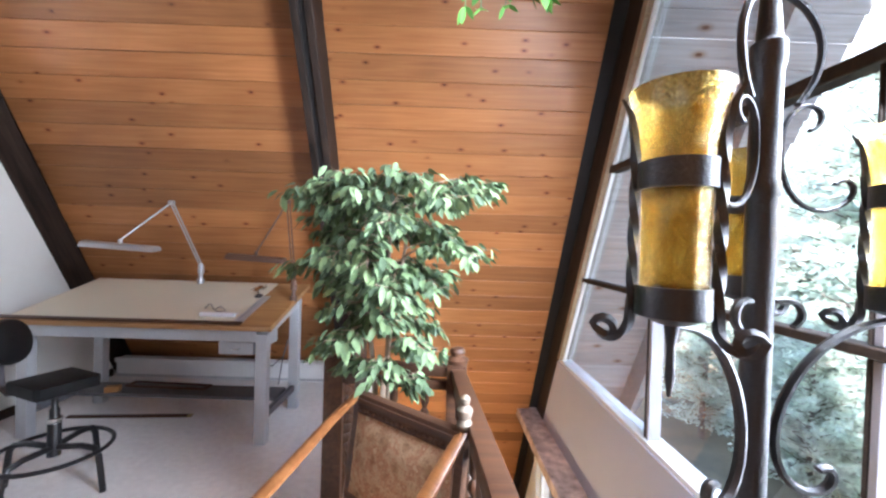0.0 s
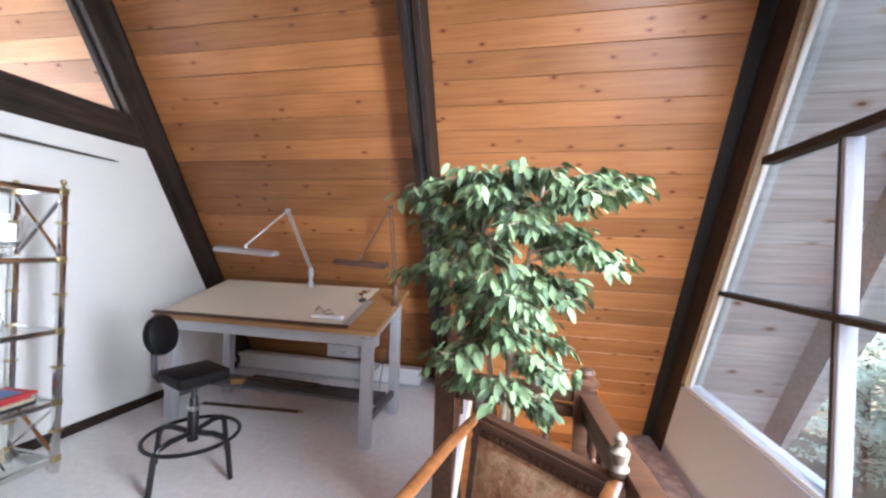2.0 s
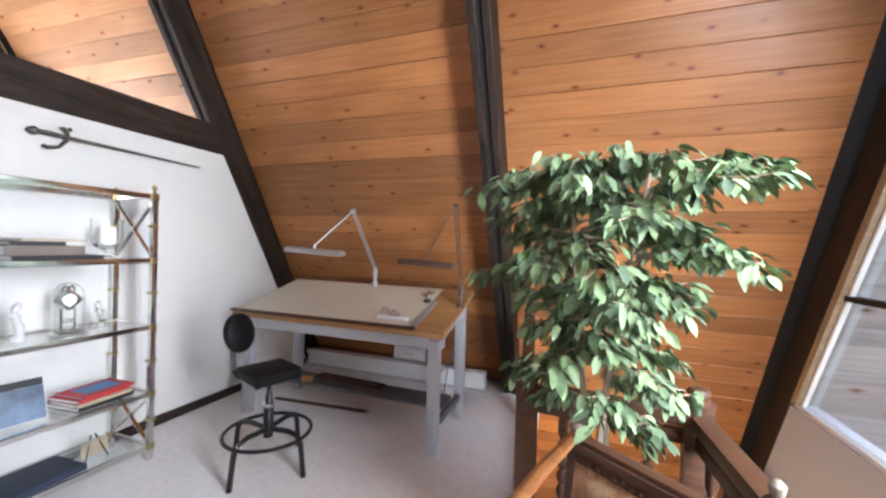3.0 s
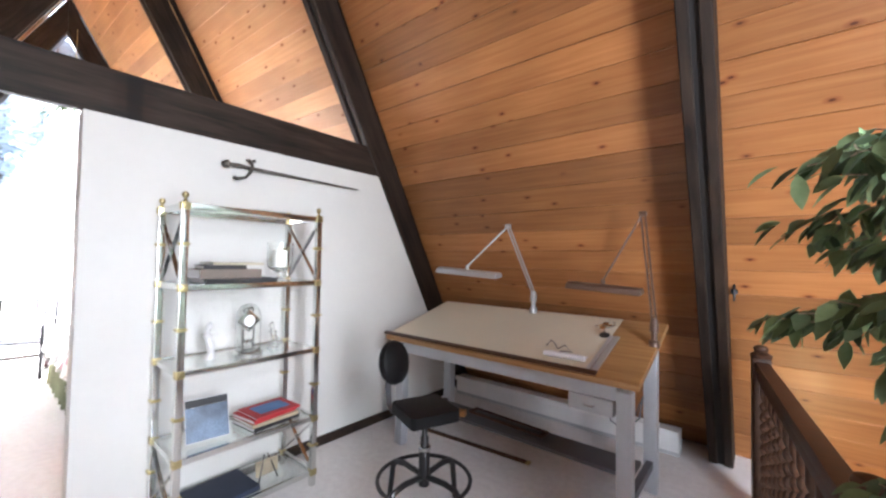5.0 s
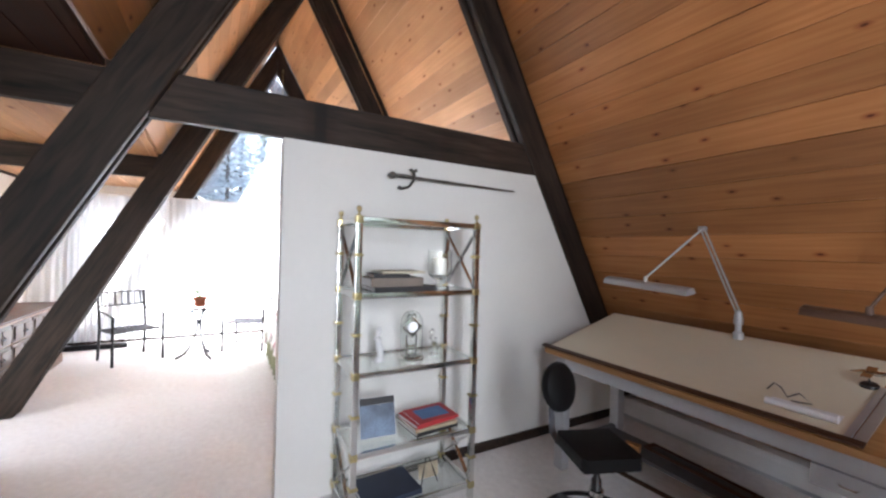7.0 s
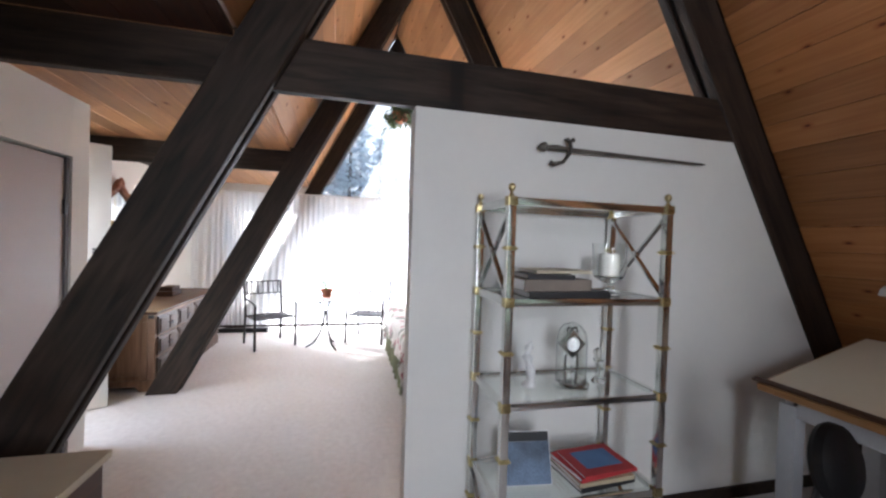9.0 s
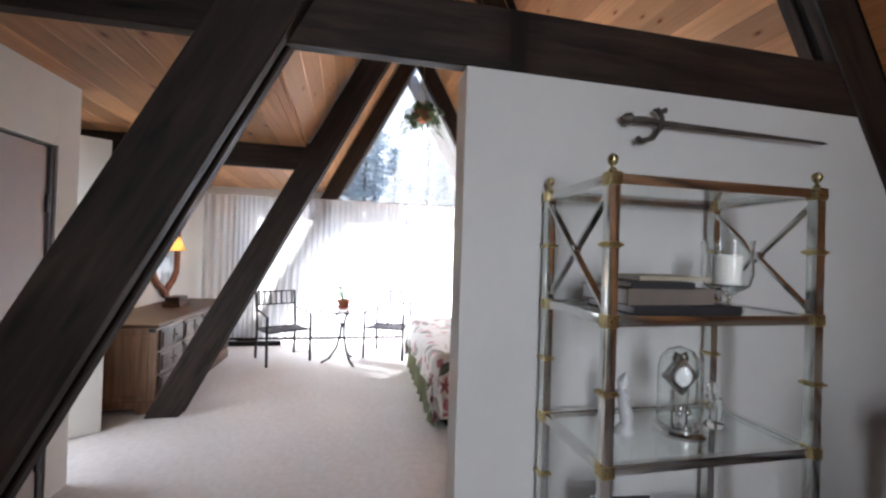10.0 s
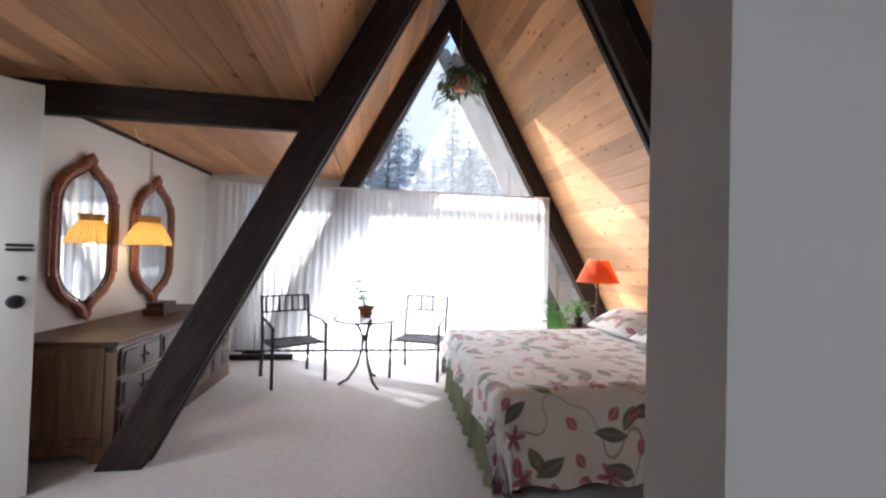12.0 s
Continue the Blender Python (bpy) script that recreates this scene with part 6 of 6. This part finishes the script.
# ---- bed ----
def quilt(name, coords):
    """Cream cotton printed with leaves, flowers and thin curling stems, each turned its own way."""
    m, n, l, b = mat(name)

    def calc(kind, a, c=0.0, d=None):
        x = n.new("ShaderNodeMath")
        x.operation = kind
        for k, v in enumerate((a, c) if d is None else (a, c, d)):
            if hasattr(v, "links"):
                l.new(v, x.inputs[k])
            else:
                x.inputs[k].default_value = v
        return x.outputs[0]

    tc = n.new("ShaderNodeTexCoord")
    weave = noise_node(n, l, 300, 2)
    c = ramp(n, l, weave.outputs[0], [(0.3, (0.72, 0.71, 0.68)), (0.7, (0.85, 0.84, 0.82))]).outputs[0]
    curl = noise_node(n, l, 2.2, 1.0, coords)
    line = calc("ABSOLUTE", calc("SUBTRACT", curl.outputs[0], 0.5))
    c = blend(n, l, c, (0.27, 0.22, 0.15), ramp(n, l, line, [(0.003, (0.8, 0.8, 0.8)), (0.006, (0, 0, 0))]).outputs[0])
    layers = (("leaf", 3.5, 0.0, 0.36, 0.15, (0.10, 0.13, 0.07), (0.035, 0.05, 0.04)), ("leaf", 4.0, 3.7, 0.34, 0.17, (0.20, 0.21, 0.11), (0.09, 0.12, 0.06)),
              ("flower", 3.7, 8.1, 0.25, 0.0, (0.42, 0.13, 0.17), (0.22, 0.03, 0.055)), ("leaf", 5.0, 5.9, 0.27, 0.17, (0.55, 0.20, 0.26), (0.36, 0.05, 0.09)))
    for kind, scale, off, long_, wide, one, two in layers:
        mp = n.new("ShaderNodeMapping")
        mp.inputs["Location"].default_value, mp.inputs["Scale"].default_value = (off, off * 0.7, 0), (scale, scale, scale)
        l.new(tc.outputs[coords], mp.inputs[0])
        v = n.new("ShaderNodeTexVoronoi")
        v.voronoi_dimensions = "2D"
        v.inputs["Scale"].default_value, v.inputs["Randomness"].default_value = 1.0, 0.75
        l.new(mp.outputs[0], v.inputs["Vector"])
        rel = n.new("ShaderNodeVectorMath")
        rel.operation = "SUBTRACT"
        l.new(mp.outputs[0], rel.inputs[0])
        l.new(v.outputs["Position"], rel.inputs[1])
        sep = n.new("ShaderNodeSeparateColor")
        l.new(v.outputs["Color"], sep.inputs[0])
        rot = n.new("ShaderNodeVectorRotate")
        rot.rotation_type = "Z_AXIS"
        l.new(rel.outputs[0], rot.inputs["Vector"])
        l.new(calc("MULTIPLY", sep.outputs[0], 6.283), rot.inputs["Angle"])
        xyz = n.new("ShaderNodeSeparateXYZ")
        l.new(rot.outputs[0], xyz.inputs[0])
        x, y = xyz.outputs[0], xyz.outputs[1]
        if kind == "leaf":
            d = calc("ADD", calc("MULTIPLY", calc("ABSOLUTE", y), 1 / wide), calc("POWER", calc("ABSOLUTE", calc("MULTIPLY", x, 1 / long_)), 1.7))
            vein = calc("ABSOLUTE", y)
            ink = blend(n, l, one, two, ramp(n, l, vein, [(0.01, (0, 0, 0)), (0.05, (1, 1, 1))]).outputs[0])
        else:
            ang = calc("ARCTAN2", y, x)
            reach = calc("MULTIPLY_ADD", calc("COSINE", calc("MULTIPLY", ang, 5.0)), 0.10, long_ - 0.06)
            rad = calc("SQRT", calc("ADD", calc("MULTIPLY", x, x), calc("MULTIPLY", y, y)))
            d = calc("DIVIDE", rad, reach)
            ink = blend(n, l, two, one, ramp(n, l, d, [(0.35, (0, 0, 0)), (0.8, (1, 1, 1))]).outputs[0])
        shown = calc("MULTIPLY", ramp(n, l, d, [(0.90, (0.9, 0.9, 0.9)), (1.0, (0, 0, 0))]).outputs[0], calc("GREATER_THAN", sep.outputs[1], 0.36 if kind == "leaf" else 0.55))
        c = blend(n, l, c, ink, shown)
    l.new(c, b.inputs["Base Color"])
    b.inputs["Roughness"].default_value, b.inputs["Sheen Weight"].default_value = 0.6, 0.6
    folds = noise_node(n, l, 16, 4)
    bump(n, l, b, folds.outputs[0], 0.35, 0.02)
    return m


QUILT, PILLOW_PRINT = quilt("floral_quilt_cloth", "UV"), quilt("floral_pillow_cloth", "Object")
BX0, BX1, BY0, BY1, BZ = -7.05, -5.27, 1.27, 3.20, 0.66
bed = thing("bed", pose(0, 0, 0), "made bed with a floral quilt and a green ruffled skirt", "bed")
part("frame", box(bm_new(), BX0 + 0.05, BX1 - 0.05, BY0 + 0.06, BY1, 0.12, 0.30, bevel=0.01), WALNUT, bed)
for x in (BX0 + 0.10, BX1 - 0.10):
    for y in (BY0 + 0.12, BY1 - 0.1):
        part("leg", box(bm_new(), x - 0.03, x + 0.03, y - 0.03, y + 0.03, 0, 0.119, bevel=0.004), WALNUT, bed)
part("mattress", box(bm_new(), BX0 + 0.03, BX1 - 0.03, BY0 + 0.04, BY1, 0.301, BZ - 0.03, bevel=0.05), PAPER, bed)
b = bm_new()
NX, NY = 74, 90
ext, ext_y = 0.54, 0.30
rows = []
for i in range(NX + 1):
    row = []
    for j in range(NY + 1):
        u = BX0 - ext + (BX1 - BX0 + 2 * ext) * i / NX
        v = BY0 - ext_y + (BY1 - BY0 + ext_y) * j / NY
        ox = max(BX0 - u, 0) + max(u - BX1, 0)
        oy = max(BY0 - v, 0)
        x, y, z = min(max(u, BX0), BX1), max(v, BY0), BZ
        over_ = math.hypot(ox, oy)
        if over_ > 0:
            rd = 0.07
            arcl = min(over_, rd * 1.57)
            out = rd * math.sin(arcl / rd)
            drop = rd * (1 - math.cos(arcl / rd)) + max(0, over_ - rd * 1.57)
            flare = 0.10 * (drop / ext) ** 1.5
            ux = (u - x) / over_
            uy = (v - y) / over_
            fold = 0.030 * (drop / ext) * math.sin(17 * (x * abs(uy) + y * abs(ux)) + 2.5 * noise.noise((x * 2, y * 2, 0)) + 3 * math.atan2(uy, ux))
            x += ux * (out + flare + fold)
            y += uy * (out + flare + fold)
            z = BZ - min(drop, 0.53)
        z += 0.014 * noise.noise((u * 2.2, v * 2.2, 0.5)) + 0.006 * noise.noise((u * 7, v * 7, 4))
        row.append(b.verts.new((x, y, z)))
    rows.append(row)
for i in range(NX):
    for j in range(NY):
        b.faces.new((rows[i][j], rows[i + 1][j], rows[i + 1][j + 1], rows[i][j + 1]))
uv = b.loops.layers.uv.new("print")
flat_at = {vert: (BX0 - ext + (BX1 - BX0 + 2 * ext) * i / NX, BY0 - ext_y + (BY1 - BY0 + ext_y) * j / NY) for i, row in enumerate(rows) for j, vert in enumerate(row)}
for face in b.faces:
    for loop in face.loops:
        loop[uv].uv = flat_at[loop.vert]
part("quilt", b, QUILT, bed, "cream quilt with red flowers and dark leaves")


def ruffle(p, q, n, parent):
    p, q = Vector(p), Vector(q)
    d = (q - p)
    nrm = Vector((d.y, -d.x, 0)).normalized()
    b = bm_new()
    cols = []
    for k in range(n + 1):
        base = p + d * (k / n)
        w = math.sin(k * 0.9) * 0.5 + 0.5 * math.sin(k * 0.37 + 1)
        cols.append([b.verts.new(base + nrm * (0.006 + w * a) + Vector((0, 0, z))) for z, a in ((0.34, 0.006), (0.2, 0.02), (0.02, 0.035))])
    for a, c in zip(cols, cols[1:]):
        for j in range(2):
            b.faces.new((a[j], c[j], c[j + 1], a[j + 1]))
    part("skirt", b, simple("sage_green_ruffle", (0.30, 0.33, 0.20), 0.9, vary=0.25, scale=20, relief=0.2), parent, "sage green ruffled skirt")


ruffle((BX0 + 0.02, BY0 - 0.03, 0), (BX1 - 0.02, BY0 - 0.03, 0), 130, bed)
ruffle((BX0 - 0.0, BY1, 0), (BX0 - 0.0, BY0 + 0.02, 0), 130, bed)
for k, x in enumerate((-6.72, -6.02)):
    t = thing("pillow", pose(x, 2.98, BZ + 0.13, 24, 0, 4 - 7 * k), "white floral pillow leaning at the head of the bed", "pillow", "pillows")
    b = bm_new()
    bmesh.ops.create_cube(b, size=1.0)
    bmesh.ops.subdivide_edges(b, edges=b.edges[:], cuts=7, use_grid_fill=True)
    for v in b.verts:
        fx, fy = abs(2 * v.co.x), abs(2 * v.co.y)
        pinch = max(0.02, (1 - fx ** 3.5) * (1 - fy ** 3.5)) ** 0.5
        v.co = Vector((v.co.x * 0.64, v.co.y * 0.44, v.co.z * 0.17 * pinch + 0.008 * noise.noise(v.co * 6)))
    part("cushion", b, PILLOW_PRINT, t)

ns = thing("nightstand", pose(-7.42, 3.02, 0), "small dark wooden nightstand beside the bed", "table")
part("top", box(bm_new(), -0.2, 0.2, -0.2, 0.2, 0.58, 0.61, bevel=0.006), WALNUT, ns)
part("body", box(bm_new(), -0.18, 0.18, -0.18, 0.18, 0.0, 0.579, bevel=0.004), WALNUT, ns)
lm = thing("table_lamp", pose(-7.36, 3.06, 0.6105) @ Matrix.Scale(1.22, 4), "table lamp with an orange-red shade on a turned brass stem", "lamp")
part("stem", lathe(bm_new(), [(0.07, 0), (0.07, 0.015), (0.02, 0.03), (0.028, 0.08), (0.014, 0.12), (0.024, 0.2), (0.012, 0.28), (0.018, 0.34), (0.008, 0.38), (0.008, 0.56)], seg=18), WALNUT, lm)
SHADE_RED = lit_fabric()
SHADE_RED.name = "orange_red_shade"
for nd in SHADE_RED.node_tree.nodes:
    if nd.bl_idname == "ShaderNodeBsdfTranslucent":
        nd.inputs[0].default_value = (0.92, 0.27, 0.09, 1)
    if nd.bl_idname == "ShaderNodeBsdfPrincipled":
        nd.inputs["Base Color"].default_value = (0.78, 0.22, 0.08, 1)
part("shade", lathe(bm_new(), [(0.20, 0.44), (0.10, 0.65), (0.098, 0.65), (0.198, 0.44)], seg=32, closed=True), SHADE_RED, lm, "orange-red lamp shade")
part("finial", lathe(bm_new(), [(0.006, 0.56), (0.008, 0.67), (0.004, 0.69)], seg=8), BRASS, lm)
for nm, m, rad, hgt, cnt, seed in (("leafy_plant", pose(-7.72, 2.75, 0.0), 0.26, 0.78, 60, 4), ("leafy_plant", pose(-7.50, 2.90, 0.6105), 0.12, 0.2, 34, 9)):
    t = thing(nm, m, "green potted plant beside the bed", "plant", "plants beside the bed")
    r = random.Random(seed)
    k = 1.0 if hgt > 0.5 else 0.5
    part("pot", lathe(bm_new(), [(0.08 * k, 0), (0.11 * k, 0.2 * k), (0.12 * k, 0.21 * k), (0.1 * k, 0.21 * k), (0.0, 0.18 * k)], seg=18), BLACK if k < 1 else TERRACOTTA, t)
    lv, stm = bm_new(), bm_new()
    for _ in range(cnt):
        a = r.uniform(0, 6.283)
        e = Vector((math.cos(a) * rad * r.uniform(0.3, 1), math.sin(a) * rad * r.uniform(0.3, 1), 0.2 * k + hgt * r.uniform(0.45, 0.9)))
        tube(stm, [(0, 0, 0.18 * k), (e.x * 0.4, e.y * 0.4, e.z * 0.75), e], 0.003, 4)
        leaf(lv, e, Vector((e.x, e.y, 0.03)) + Vector((r.gauss(0, 0.1), r.gauss(0, 0.1), 0)), Vector((0, 0, 1)), r.uniform(0.07, 0.14) * (0.6 + 0.4 * k), 0.35)
    part("stem_cluster", stm, BRIGHTLEAF, t)
    part("foliage", lv, BRIGHTLEAF, t)

# ---- hanging basket in the bedroom gable ----
hb = thing("hanging_basket", pose(-7.70, 1.40, 3.48), "hanging basket with a bushy trailing plant in the gable", "plant")
part("basket", lathe(bm_new(), [(0.06, -0.05), (0.12, 0.03), (0.14, 0.10), (0.13, 0.10), (0.11, 0.04), (0.0, 0.0)], seg=18), TERRACOTTA, hb)
lv, stm = bm_new(), bm_new()
r = random.Random(8)
for _ in range(110):
    a, rr = r.uniform(0, 6.283), r.uniform(0.05, 0.27)
    e = Vector((math.cos(a) * rr, math.sin(a) * rr, 0.2 - 1.3 * rr * r.uniform(0.2, 1.0) + r.uniform(-0.12, 0.1)))
    tube(stm, [(0, 0, 0.08), (e.x * 0.6, e.y * 0.6, 0.2), e], 0.003, 4)
    for _ in range(4):
        leaf(lv, e + Vector((r.gauss(0, 0.025), r.gauss(0, 0.025), r.gauss(0, 0.03))), Vector((math.cos(a) + r.gauss(0, 0.6), math.sin(a) + r.gauss(0, 0.6), -0.6)), Vector((0, 0, 1)), r.uniform(0.06, 0.11), 0.4)
part("stem_cluster", stm, FICUS, hb)
part("foliage", lv, FICUS, hb)
for k in range(3):
    a = 2.094 * k
    part("cord", tube(bm_new(), [(0.135 * math.cos(a), 0.135 * math.sin(a), 0.1), (0, 0, 0.5), (0, 0, 0.95)], 0.0035, 4), BRASS, hb)

# ---- dark floor heater by the far curtain ----
t = thing("floor_register", pose(-8.40, -1.05, 0), "low dark heater strip on the carpet below the curtain", "heater")
part("casing", box(bm_new(), -0.03, 0.03, -0.55, 0.45, 0.0, 0.07, bevel=0.006), BLACK, t)
